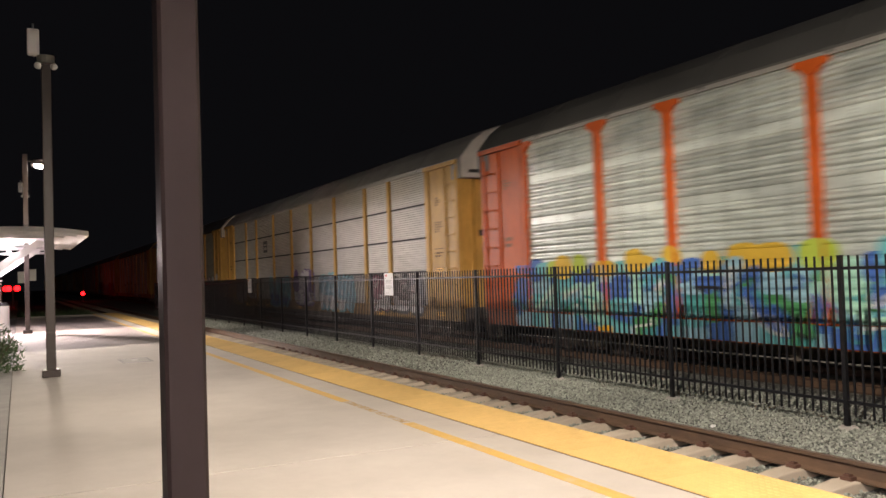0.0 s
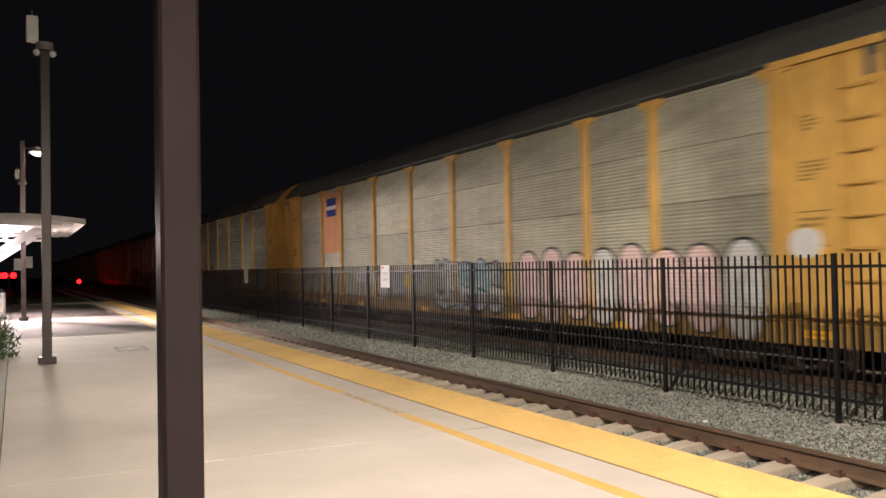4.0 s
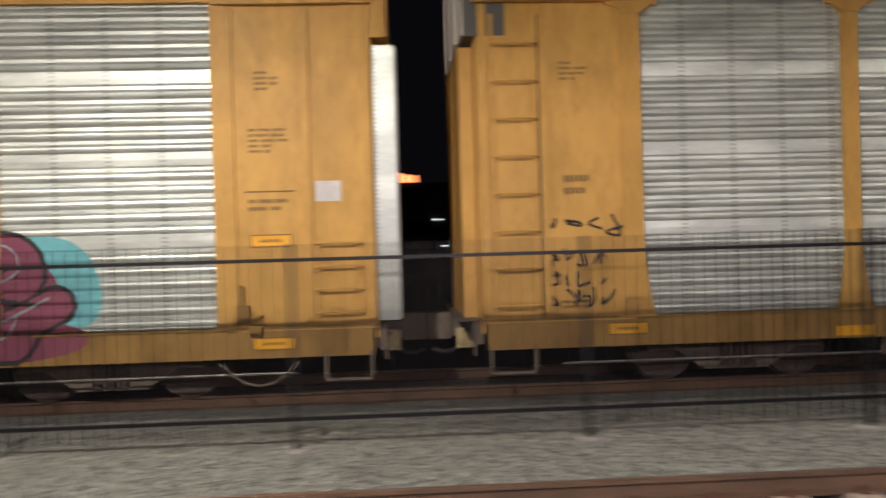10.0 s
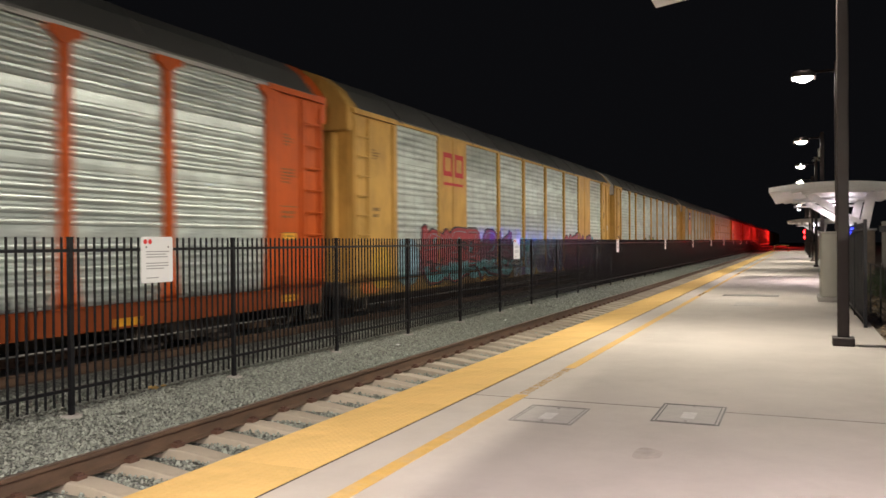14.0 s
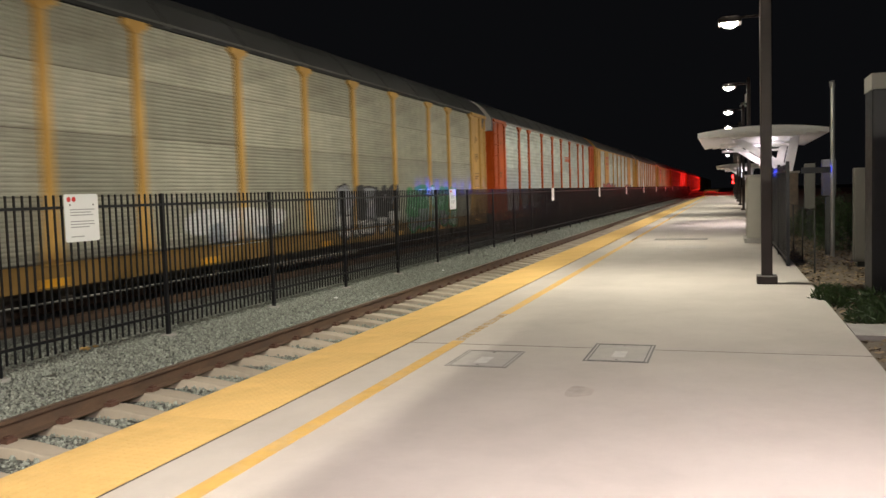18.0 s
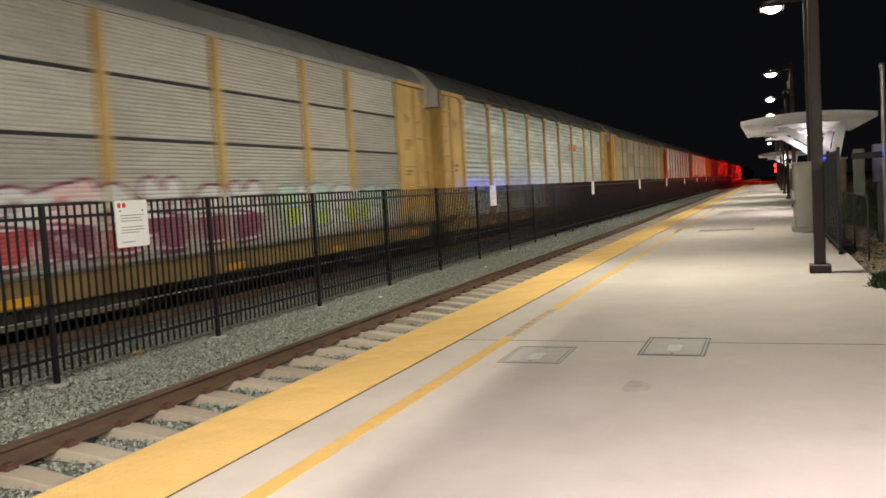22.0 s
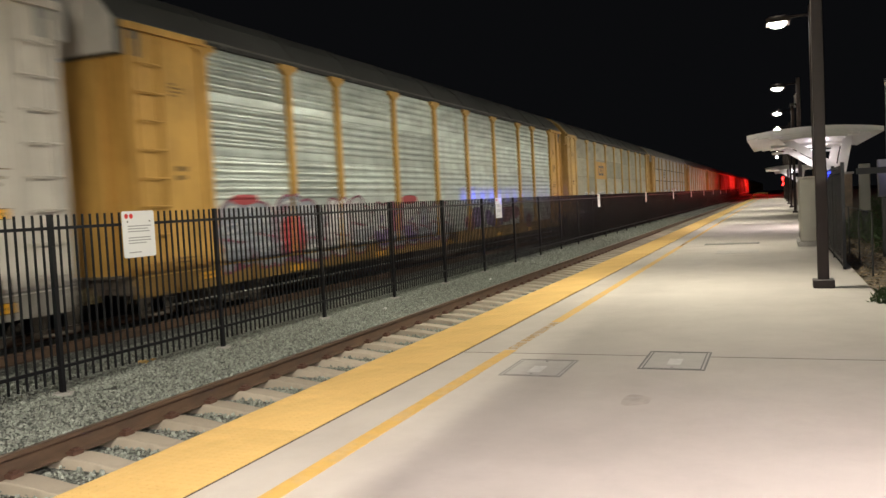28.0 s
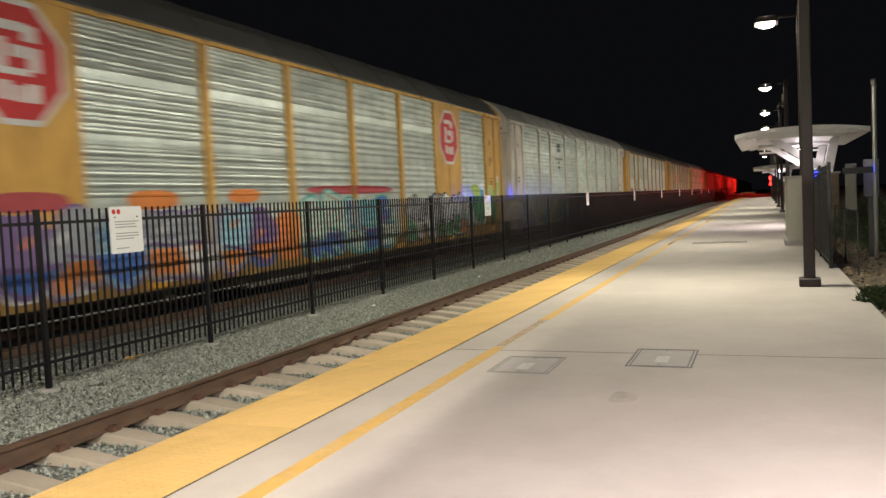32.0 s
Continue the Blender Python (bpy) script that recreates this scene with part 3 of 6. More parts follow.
hatch(-0.13, 0.62, -5.95, -5.38, RIMPALE)
hatch(0.30, 1.15, -7.13, -6.55)
hatch(-27.4, -26.4, -7.0, -6.4)
hatch(-27.2, -26.3, -5.9, -5.4)
g = thing("drain_grate", (18.2, -6.5, 0), "long grey steel drain cover flush in the platform", "drain cover")
block("frame", RIM, g, -0.35, 0.35, -0.75, 0.75, -0.01, 0.004)
block("cover", CABINET, g, -0.28, 0.28, -0.68, 0.68, 0.002, 0.006)
g = thing("paving_patch", (14.8, -6.8, 0), "pale square concrete patch in the platform", "patch")
block("patch", PLATE, g, -0.6, 0.6, -0.5, 0.5, 0.0, 0.002)
bm = bmesh.new()
ring = [bm.verts.new((-0.85 + 0.17 * math.cos(a) * (1 + 0.2 * math.sin(3 * a)), -6.72 + 0.13 * math.sin(a) * (1 + 0.2 * math.cos(2 * a)), 0.0015)) for a in [k * 0.3927 for k in range(16)]]
bm.faces.new(ring)
tagged(part("stain", bm, STAIN), "small brown stain on the concrete platform", "stain")
g = thing("yellow_barrier", (118.0, -5.6, 0), "low yellow tube barrier standing on the platform", "barrier")
for px in (-0.9, 0.9):
    bm = bmesh.new()
    tube(bm, (0, px, 0), (0, px, 0.9), 0.04)
    part("upright", bm, TACTILE, g)
bm = bmesh.new()
tube(bm, (0, -0.9, 0.9), (0, 0.9, 0.9), 0.04)
part("top_tube", bm, TACTILE, g)

# ---- fence between the tracks ----
FENCE0, FENCE1, BASE, TOP = -24, 62, -0.42, 1.68


def post_shape(bm):
    box(bm, -0.027, 0.027, -0.027, 0.027, BASE - 0.05, TOP - 0.012)
    box(bm, -0.031, 0.031, -0.031, 0.031, TOP - 0.012, TOP)


def footing(bm):
    tube(bm, (0, 0, -0.46), (0, 0, -0.385), 0.13, 11, 0.10)
    for v in bm.verts:
        v.co.x += 0.03 * math.sin(v.co.y * 70)


def picket_shape(bm):
    box(bm, -0.0105, 0.0105, -0.0105, 0.0105, -0.27, TOP - 0.005)


def hrail(bm):
    box(bm, 0.027, 2.973, -0.019, 0.019, -0.019, 0.019)


for k in range(FENCE0, FENCE1):
    panel = thing("fence_panel", (3.0 * k, 0, 0), "black powder-coated steel picket fence panel with a square post", "fence", "fence between the tracks")
    shared("post", "fence_post", post_shape, BLACK, panel)
    shared("footing", "footing", footing, CONC_EDGE, panel, label="rough pale concrete footing")
    for z in (1.52, -0.09):
        shared("rail", "fence_rail", hrail, BLACK, panel, (0, 0, z))
    if -9 <= k <= 3:
        for j in range(24):
            shared("picket", "picket", picket_shape, BLACK, panel, (0.12 * (j + 1), 0, 0))
    else:
        def pickets(bm):
            for j in range(24):
                x = 0.12 * (j + 1)
                box(bm, x - 0.0105, x + 0.0105, -0.0105, 0.0105, -0.27, TOP - 0.005)
        tagged(shared("picket_infill", "pickets", pickets, BLACK, panel), kind="stuff")
for j in range(-4, 13):
    s = thing("warning_sign", (15 * j + 1.36, -0.05, 1.385), "white notice board with red symbols and grey print on a fence", "sign", "fence signs")
    bm = bmesh.new()
    prism(bm, [(-0.27, -0.30), (-0.29, -0.28), (-0.29, 0.28), (-0.27, 0.30), (0.27, 0.30), (0.29, 0.28), (0.29, -0.28), (0.27, -0.30)], "y", -0.004, 0.004)
    part("board", bm, PLASTIC, s)
    for cx in (-0.215, -0.13):
        bm = bmesh.new()
        prism(bm, [(cx + 0.034 * math.cos(a), 0.235 + 0.034 * math.sin(a)) for a in [k * math.pi / 4 + 0.39 for k in range(8)]], "y", -0.006, -0.0045)
        part("red_symbol", bm, REDINK, s)
    for zz, x0, x1, h in ((0.10, -0.20, 0.22, 0.012), (0.065, -0.20, 0.16, 0.012), (0.03, -0.20, 0.19, 0.012), (-0.05, -0.20, 0.20, 0.012), (-0.085, -0.20, 0.21, 0.012), (-0.12, -0.20, 0.12, 0.012), (-0.24, -0.20, 0.02, 0.012)):
        block("print_bar", GREYINK, s, x0, x1, -0.0058, -0.0045, zz, zz + h)
    for sx in (-0.2, 0.2):
        block("bolt", RIM, s, sx - 0.01, sx + 0.01, -0.009, -0.004, 0.155, 0.175)

for lx, ly, sc, m in ((1.84, 0.47, 0.09, TACTILE), (2.0, 0.44, 0.05, LINE), (-2.9, -1.1, 0.04, PLASTIC), (7.3, -0.6, 0.05, PLASTIC), (12.8, -0.9, 0.05, PLASTIC), (-16.0, -1.2, 0.05, PLASTIC)):
    l = thing("litter_scrap", (lx, ly, -0.40), "crumpled paper scrap lying on the ballast", "litter", "scraps on the ballast")
    bm = bmesh.new()
    bmesh.ops.create_icosphere(bm, subdivisions=1, radius=sc)
    r = random.Random(int(lx * 100))
    for v in bm.verts:
        v.co = Vector((v.co.x * r.uniform(0.5, 1.3), v.co.y * r.uniform(0.5, 1.2), v.co.z * r.uniform(0.2, 0.5)))
    part("scrap", bm, m, l)

# ---- lamp posts ----
for lx in LAMP_POSTS:
    p = thing("lamp_post", (lx, POST_Y.get(lx, LAMP_Y), 0), "square dark bronze lamp post bolted to the platform", "lamp post", "platform lamp posts")
    h = 0.068 if lx == -11.25 else 0.08
    bm = bmesh.new()
    box(bm, -h, h, -h, h, 0.0, POST_TOP.get(lx, 6.35))
    bevelled(bm, 0.012)
    part("shaft", bm, BROWN, p)
    bm = bmesh.new()
    box(bm, -0.15, 0.15, -0.15, 0.15, 0.0, 0.13)
    bevelled(bm, 0.012)
    part("base_cover", bm, BROWN, p)
    if lx in BEAMS:
        r = REACH.get(lx, 0)
        block("arm", BROWN, p, -0.03, 0.03, h, 0.3 + r, 6.08, 6.14)
        bm = bmesh.new()
        prism(bm, [(r + y, z) for y, z in ((0.25, 6.06), (0.75, 6.06), (0.78, 6.09), (0.7, 6.15), (0.3, 6.16), (0.25, 6.12))], "x", -0.14, 0.14)
        head = part("luminaire", bm, BROWN, p, "flat bronze lamp head")
        # Skirt added only to keep the beams off the train's upper side.
        bm = bmesh.new()
        for b in ((-0.31, 0.31, r + 0.20, r + 0.215), (-0.31, 0.31, r + 0.785, r + 0.80), (-0.31, -0.295, r + 0.215, r + 0.785), (0.295, 0.31, r + 0.215, r + 0.785)):
            box(bm, *b, 5.955, 6.07)
        box(bm, -0.295, 0.295, r + 0.215, r + 0.785, 6.056, 6.07)
        part("cutoff_skirt", bm, BROWN, head, "bronze skirt added round the lamp to cut its upper light")
        # Lens built oversized so that its shape stands for the lamp's glare.
        bm = bmesh.new()
        bmesh.ops.create_uvsphere(bm, u_segments=16, v_segments=8, radius=1.0, matrix=Matrix.Translation((0, r + 0.5, 5.985)) @ Matrix.Diagonal((0.23, 0.23, 0.14, 1)))
        part("lens", bm, LENS, head, "glowing warm white drop lens, oversized to stand for glare", True).visible_shadow = False


def camera_cluster(lx, z):
    c = thing("camera_cluster", (lx, POST_Y.get(lx, LAMP_Y), z), "white security cameras and antenna box clamped to a lamp post top", "security camera", "post cameras")
    bm = bmesh.new()
    tube(bm, (0, 0, 0.0), (0, 0, 0.14), 0.15, 14)
    part("junction_drum", bm, CABINET, c, "beige drum housing")
    for sy in (-0.13, 0.13):
        bm = bmesh.new()
        bmesh.ops.create_uvsphere(bm, u_segments=10, v_segments=6, radius=0.065, matrix=Matrix.Translation((0.05, sy, -0.05)))
        part("dome_camera", bm, WHITE, c, "white dome camera", True)
    bm = bmesh.new()
    box(bm, -0.06, 0.06, -0.30, -0.10, 0.14, 0.62)
    bevelled(bm, 0.02)
    part("antenna_box", bm, PLASTIC, c, "pale antenna box")
    bm = bmesh.new()
    tube(bm, (0, -0.2, 0.12), (0, -0.2, 0.72), 0.018)
    part("mast", bm, STEEL, c)


camera_cluster(-24.8, 5.67)
camera_cluster(-53.0, 6.1)
camera_cluster(46.5, 6.36)

k = thing("notice_board", (-52.9, -8.53, 0), "small grey notice boards clamped to a lamp post", "notice board")
block("board", CABINET, k, 0.0, 0.02, 0.02, 0.42, 1.95, 2.5)
block("board", CABINET, k, 0.0, 0.02, -0.38, -0.04, 1.85, 2.4)
block("clamp", DARKSTEEL, k, -0.04, 0.0, -0.12, 0.12, 2.1, 2.16)

# ---- canopies ----
def canopy(a, b):
    x0, x1 = min(a, b), max(a, b)
    c = thing("platform_canopy", (0, 0, 0), "white curved steel platform canopy on a stone-clad column with diagonal struts", "canopy", "platform canopies")
    ys = [-6.85 - 4.15 * k / 12 for k in range(13)]
    arc = [(y, 3.36 + 0.17 * (1 - ((y + 8.92) / 2.07) ** 2)) for y in ys]
    bm = bmesh.new()
    prism(bm, arc + [(y, z - 0.16) for y, z in arc[::-1]], "x", x0, x1)
    part("roof", bm, WHITE, c, "thin white arched roof")
    for inset, drop in ((0.16, 0.162), (0.42, 0.222), (0.70, 0.282)):
        low = [(y, z - drop) for y, z in arc if ys[-1] + inset < y < ys[0] - inset]
        bm = bmesh.new()
        prism(bm, low + [(y, z - 0.058) for y, z in low[::-1]], "x", x0 + inset * 0.6, x1 - inset * 0.6)
        part("soffit_step", bm, WHITE, c, "stepped white soffit board")
    for cx in ((x0 + x1) / 2 - (x1 - x0) * 0.33, (x0 + x1) / 2 + (x1 - x0) * 0.33):
        bm = bmesh.new()
        prism(bm, [(-7.75, 3.30), (-8.05, 3.36), (-9.75, 2.25), (-9.62, 2.0)], "x", cx - 0.07, cx + 0.07)
        part("strut", bm, WHITE, c, "white diagonal strut")
        bm = bmesh.new()
        prism(bm, [(-9.95, 3.34), (-10.25, 3.34), (-9.98, 1.95), (-9.66, 1.95)], "x", cx - 0.07, cx + 0.07)
        part("strut", bm, WHITE, c, "white upright strut")
        block("cross_beam", WHITE, c, cx - 0.06, cx + 0.06, -10.2, -7.6, 2.96, 3.045)
        bm = bmesh.new()
        box(bm, cx - 0.32, cx + 0.32, -10.15, -9.5, -0.02, 1.9)
        bevelled(bm, 0.02)
        part("pedestal", bm, STONEWALL, c, "brown stone-clad pedestal")
        block("cap_stone", CONC_EDGE, c, cx - 0.36, cx + 0.36, -10.2, -9.45, 1.9, 1.97)
    for off in (-0.25, 0.25):
        mx = (x0 + x1) / 2 + (x1 - x0) * off
        block("tube_lamp", TUBE, c, mx - 1.2, mx + 1.2, -9.25, -9.13, 3.0, 3.045, label="glowing white tube lamp")


for a, b in CANOPIES:
    canopy(a, b)

# ---- behind the platform ----
bm = bmesh.new()
box(bm, -140, 260, -60, BACK - 0.004, -0.74, -0.06)
tagged(part("planting_soil", bm, DIRT), "dry brown soil strip behind the platform", "soil", kind="structure")
for x0, x1 in ((-58, -13.0), (2.05, 2.8), (5.2, 5.45)):
    bm = bmesh.new()
    box(bm, x0, x1, BACK - 1.2, BACK - 0.01, -0.1, -0.005)
    tagged(part("path", bm, CONC_EDGE), "grey concrete path meeting the platform", "path", kind="structure")


def mesh_fence(x0, x1, y, h):
    f = thing("black_fence", (x0, y, 0), "black steel fence with close vertical bars behind the platform", "fence")
    n = int((x1 - x0) / 0.07)
    for x in (0, (x1 - x0) / 2, x1 - x0):
        block("post", BLACK, f, x - 0.03, x + 0.03, -0.03, 0.03, -0.06, h + 0.05)
    for z in (0.12, h - 0.12):
        block("rail", BLACK, f, 0, x1 - x0, -0.02, 0.02, z - 0.02, z + 0.02)
    for k in range(1, n):
        bm = None
        shared("bar", ("bar", h), lambda m: box(m, -0.011, 0.011, -0.011, 0.011, 0.03, h), BLACK, f, (k * 0.07, 0, 0))


mesh_fence(9.55, 15.1, -8.86, 1.9)


def chain_fence(x0, x1, y, h):
    f = thing("chain_link_fence", (x0, y, -0.06), "grey chain-link fence on steel posts over dry soil", "fence")
    for k in range(int((x1 - x0) / 2.5) + 1):
        bm = bmesh.new()
        tube(bm, (k * 2.5, 0, 0), (k * 2.5, 0, h), 0.016)
        part("post", bm, DARKSTEEL, f)
    bm = bmesh.new()
    tube(bm, (0, 0, h), (x1 - x0, 0, h), 0.008)
    part("top_rail", bm, DARKSTEEL, f)
    bm = bmesh.new()
    L = x1 - x0
    k = -h
    while k < L:
        for s in (1, -1):
            a, b = max(k, 0), min(k + h, L)
            if b > a:
                za, zb = (a - k, b - k) if s == 1 else (h - (a - k), h - (b - k))
                p = [bm.verts.new(q) for q in ((a, s * 0.002, za - 0.004), (b, s * 0.002, zb - 0.004), (b, s * 0.002, zb + 0.004), (a, s * 0.002, za + 0.004))]
                bm.faces.new(p)
        k += 0.085
    tagged(part("wire_mesh", bm, DARKSTEEL, f), kind="stuff")


chain_fence(8.8, 21.3, -9.25, 1.1)
c = thing("utility_cabinet", (16.86, -8.62, 0), "tall beige steel utility cabinet on a concrete plinth", "cabinet")
bm = bmesh.new()
box(bm, -0.7, 0.7, -0.33, 0.33, 0.12, 1.76)
bevelled(bm, 0.02)
body = part("body", bm, UTILITY, c)
for sx in (-0.34, 0.34):
    d = block("door", UTILITY, c, sx - 0.32, sx + 0.32, 0.332, 0.345, 0.2, 1.68)
    block("handle", STEEL, d, sx * 0.2 - 0.01, sx * 0.2 + 0.01, 0.346, 0.37, 0.9, 1.05)
block("end_door", UTILITY, c, -0.715, -0.702, -0.28, 0.28, 0.2, 1.68)
block("roof_cap", UTILITY, c, -0.74, 0.74, -0.37, 0.37, 1.762, 1.80)
block("plinth", CONC_EDGE, c, -0.78, 0.78, -0.4, 0.4, 0.0, 0.12)

for px, py, hh, hb in ((12.94, -9.91, 2.1, 0.8), (18.77, -10.03, 2.15, 1.3), (10.1, -10.17, 1.85, 1.75)):
    k = thing("control_box", (px, py, -0.06), "narrow grey steel control box on a post behind the platform", "control box", "control boxes")
    block("post", DARKSTEEL, k, -0.06, 0.06, -0.07, 0.07, 0, hh - hb + 0.05)
    bm = bmesh.new()
    box(bm, -0.11, 0.11, -0.14, 0.14, hh - hb, hh)
    bevelled(bm, 0.015)
    box_ob = part("housing", bm, CABINET, k)
    block("door", CABINET, box_ob, -0.122, -0.112, -0.115, 0.115, hh - hb + 0.05, hh - 0.05)
k = thing("blue_light_pole", (12.3, -9.92, -0.06), "slim steel pole with a small blue call light", "call point pole")
bm = bmesh.new()
tube(bm, (0, 0, 0), (0, 0, 3.6), 0.045, 10)
part("pole", bm, STEEL, k)
block("blue_lens", BLUEGLOW, k, -0.05, 0.05, 0.05, 0.12, 1.84, 1.93, label="glowing blue lens")
# Plates and cheek added to squeeze the blue spot into a thin band.
bm = bmesh.new()
box(bm, -0.08, 0.26, 0.14, 0.46, 1.8935, 1.902)
box(bm, -0.08, 0.26, 0.14, 0.46, 1.868, 1.874)
box(bm, -0.10, -0.08, 0.04, 0.62, 1.80, 1.93)
part("visor", bm, BLACK, k, "small black visor added to narrow the blue beam")
bm = bmesh.new()
tube(bm, (0, 0, 3.6), (-0.06, 0.02, 3.72), 0.055, 10)
part("cap", bm, STEEL, k)
k = thing("information_pylon", (4.95, -9.66, -0.06), "tall black steel information pylon with a grey top board", "pylon")
bm = bmesh.new()
box(bm, -0.28, 0.28, -0.12, 0.12, 0, 2.75)
bevelled(bm, 0.01)
part("body", bm, BLACK, k)
block("top_board", CABINET, k, -0.3, 0.3, -0.13, 0.13, 2.75, 2.95, label="grey top board")
k = thing("low_wall", (15.6, -11.3, -0.06), "short grey rendered wall behind the planting", "wall")
block("wall", CONC_EDGE, k, -0.15, 0.15, -0.9, 0.5, 0, 1.5)
block("coping", CONC, k, -0.18, 0.18, -0.93, 0.53, 1.5, 1.56)
k = thing("litter_bin", (-44.3, -9.5, 0), "white ribbed steel litter bin on the platform", "litter bin")
bm = bmesh.new()
tube(bm, (0, 0, 0), (0, 0, 0.95), 0.3, 16)
part("body", bm, WHITE, k)
bm = bmesh.new()
tube(bm, (0, 0, 0.95), (0, 0, 1.08), 0.32, 16, 0.22)
part("lid", bm, BLACK, k)


def bush(x, y, r, h, n, seed):
    rng = random.Random(seed)
    b = thing("shrub", (x, y, -0.06), "low green shrub with narrow leaves in dry soil", "shrub", "shrubs")
    bm = bmesh.new()
    for k in range(9):
        a = rng.uniform(0, 6.28)
        tube(bm, (0, 0, 0), (r * 0.7 * math.cos(a), r * 0.7 * math.sin(a), h * rng.uniform(0.5, 0.95)), 0.012, 4, 0.004)
    tagged(part("twig_work", bm, TWIG, b), kind="stuff")
    vs, fs = [], []
    for k in range(n):
        a, q = rng.uniform(0, 6.28), math.sqrt(rng.random())
        z = h * rng.uniform(0.05, 1) * (1 - 0.45 * q * q)
        c = Vector((r * q * math.cos(a), r * q * math.sin(a), z))
        u = Vector((rng.gauss(0, 1), rng.gauss(0, 1), rng.uniform(0.2, 1.4))).normalized() * rng.uniform(0.05, 0.12)
        w = u.cross(Vector((rng.random(), rng.random(), 0.2))).normalized() * rng.uniform(0.008, 0.018)
        i = len(vs)
        vs += [tuple(c - u * 0.3), tuple(c + w), tuple(c + u), tuple(c - w)]
        fs.append((i, i + 1, i + 2, i + 3))
    tagged(from_arrays("foliage", vs, fs, LEAF, b), kind="stuff")


for i, (x, y, r, h) in enumerate(((3.2, -9.4, 0.34, 0.2), (3.9, -9.75, 0.42, 0.24), (4.6, -9.4, 0.4, 0.22), (4.9, -9.1, 0.26, 0.26), (4.2, -10.3, 0.5, 0.3), (24.5, -11.3, 0.8, 1.5), (14.0, -10.4, 0.7, 0.9), (17.5, -10.6, 0.8, 1.1), (19.5, -10.0, 0.6, 0.8), (22.0, -10.8, 0.9, 1.2), (10.4, -10.6, 0.5, 0.5), (-26.6, -9.35, 0.55, 1.0), (-28.0, -9.5, 0.6, 0.9))):
    bush(x, y, r, h, int(900 * r / 0.5), 40 + i)

rg = random.Random(91)
vs, fs = [], []
for k in range(2600):
    x, y = rg.uniform(-82, -60.5), rg.uniform(-12.5, -4.2)
    h, a = rg.uniform(0.25, 0.7), rg.uniform(0, 6.28)
    i = len(vs)
    vs += [(x - 0.03 * math.cos(a), y - 0.03 * math.sin(a), -0.75), (x + 0.03 * math.cos(a), y + 0.03 * math.sin(a), -0.75), (x + rg.uniform(-0.15, 0.15), y + rg.uniform(-0.15, 0.15), -0.5 + h)]
    fs.append((i, i + 1, i + 2))
tagged(from_arrays("dry_grass", vs, fs, LEAF), "low dark grass growing beyond the platform end", "grass", kind="stuff")

rg = random.Random(17)
vs, fs = [], []
for k in range(5200):
    x, y = rg.uniform(-0.5, 22), BACK - 0.05 - abs(rg.gauss(0, 1.3))
    if 2.05 < x < 2.8 and y > BACK - 1.25:
        continue
    a, r, lift = rg.uniform(0, 6.28), rg.uniform(0.015, 0.05), rg.uniform(0.004, 0.03)
    i = len(vs)
    c, w = math.cos(a) * r, math.sin(a) * r
    vs += [(x - c, y - w, -0.055), (x - w * 0.6, y + c * 0.6, -0.055 + lift), (x + c, y + w, -0.05 + lift * 0.5), (x + w * 0.6, y - c * 0.6, -0.055)]
    fs.append((i, i + 1, i + 2, i + 3))
tagged(from_arrays("leaf_litter", vs, fs, LITTER), "dry brown fallen leaves and chips on the soil", "leaf litter", kind="stuff")

# far end: signals, dark low building, distant lights
def signal(x, y, h, n=2, lens=REDGLOW, r=0.26):
    s = thing("red_signal", (x, y, -0.4), "railway crossing signal mast with glowing red lamps", "signal", "red signals")
    bm = bmesh.new()
    tube(bm, (0, 0, 0), (0, 0, h), 0.06, 8)
    part("mast", bm, STEEL, s)
    for k in range(n):
        sy = (k - (n - 1) / 2) * 0.7
        bm = bmesh.new()
        tube(bm, (-0.02, sy, h - 0.4), (0.05, sy, h - 0.4), r * 1.23, 14)
        hd = part("backplate", bm, BLACK, s)
        # Radius r is wider than the lamp, so the disc includes its glare.
        for sx in (-0.045, 0.075):
            bm = bmesh.new()
            tube(bm, (sx - 0.02, sy, h - 0.4), (sx + 0.02, sy, h - 0.4), r, 12)
            part("lens", bm, lens, hd, "glowing red lens, oversized to stand for glare")


signal(140.0, -8.95, 3.75, 1, r=0.4)
signal(146.0, -9.0, 2.9, 1, r=0.36)
signal(-92.0, -9.35, 2.4, 2, REDDIM)
signal(-125.0, -1.5, 1.45, 1, REDDIM)
signal(-100.0, -10.4, 2.4, 2, REDDIM)


yard = thing("far_building", (-6.0, 60.0, -0.75), "low dark building beyond the tracks with a lit orange sign", "building")
block("wall", FARGROUND, yard, -14, 16, 0, 8, 0, 7.0)
block("roof", FARGROUND, yard, -14.4, 16.4, -0.4, 8.4, 7.0, 7.4)
for k in range(4):
    block("sign_strip", CITYGLOW, yard, -2.4 + 0.6 * k, -1.95 + 0.6 * k, -0.5, -0.42, 7.45, 8.3 - 0.1 * k, label="glowing orange sign letter shape")
for lx, lz in ((1.6, 4.3), (2.2, 2.1), (4.2, 4.9), (-6.0, 4.0), (9.5, 4.4)):
    block("wall_lamp", WHITEGLOW, yard, lx - 0.22, lx + 0.22, -0.1, -0.004, lz, lz + 0.09, label="small white wall lamp")
for lx in (-4.4, 0.2, 6.2):
    block("window", UTILITY, yard, lx - 0.9, lx + 0.9, -0.03, -0.004, 2.0, 3.0)


# ---- the train of enclosed car carriers ----
POSTS = [2.5, 5.2, 7.2, 10.2, 12.95, 15.55, 18.3, 21.3, 23.3, 26.0]
BOARDED = [2.4, 4.95, 7.2, 9.7, 12.5, 15.3, 18.05, 20.95, 23.05, 25.75]
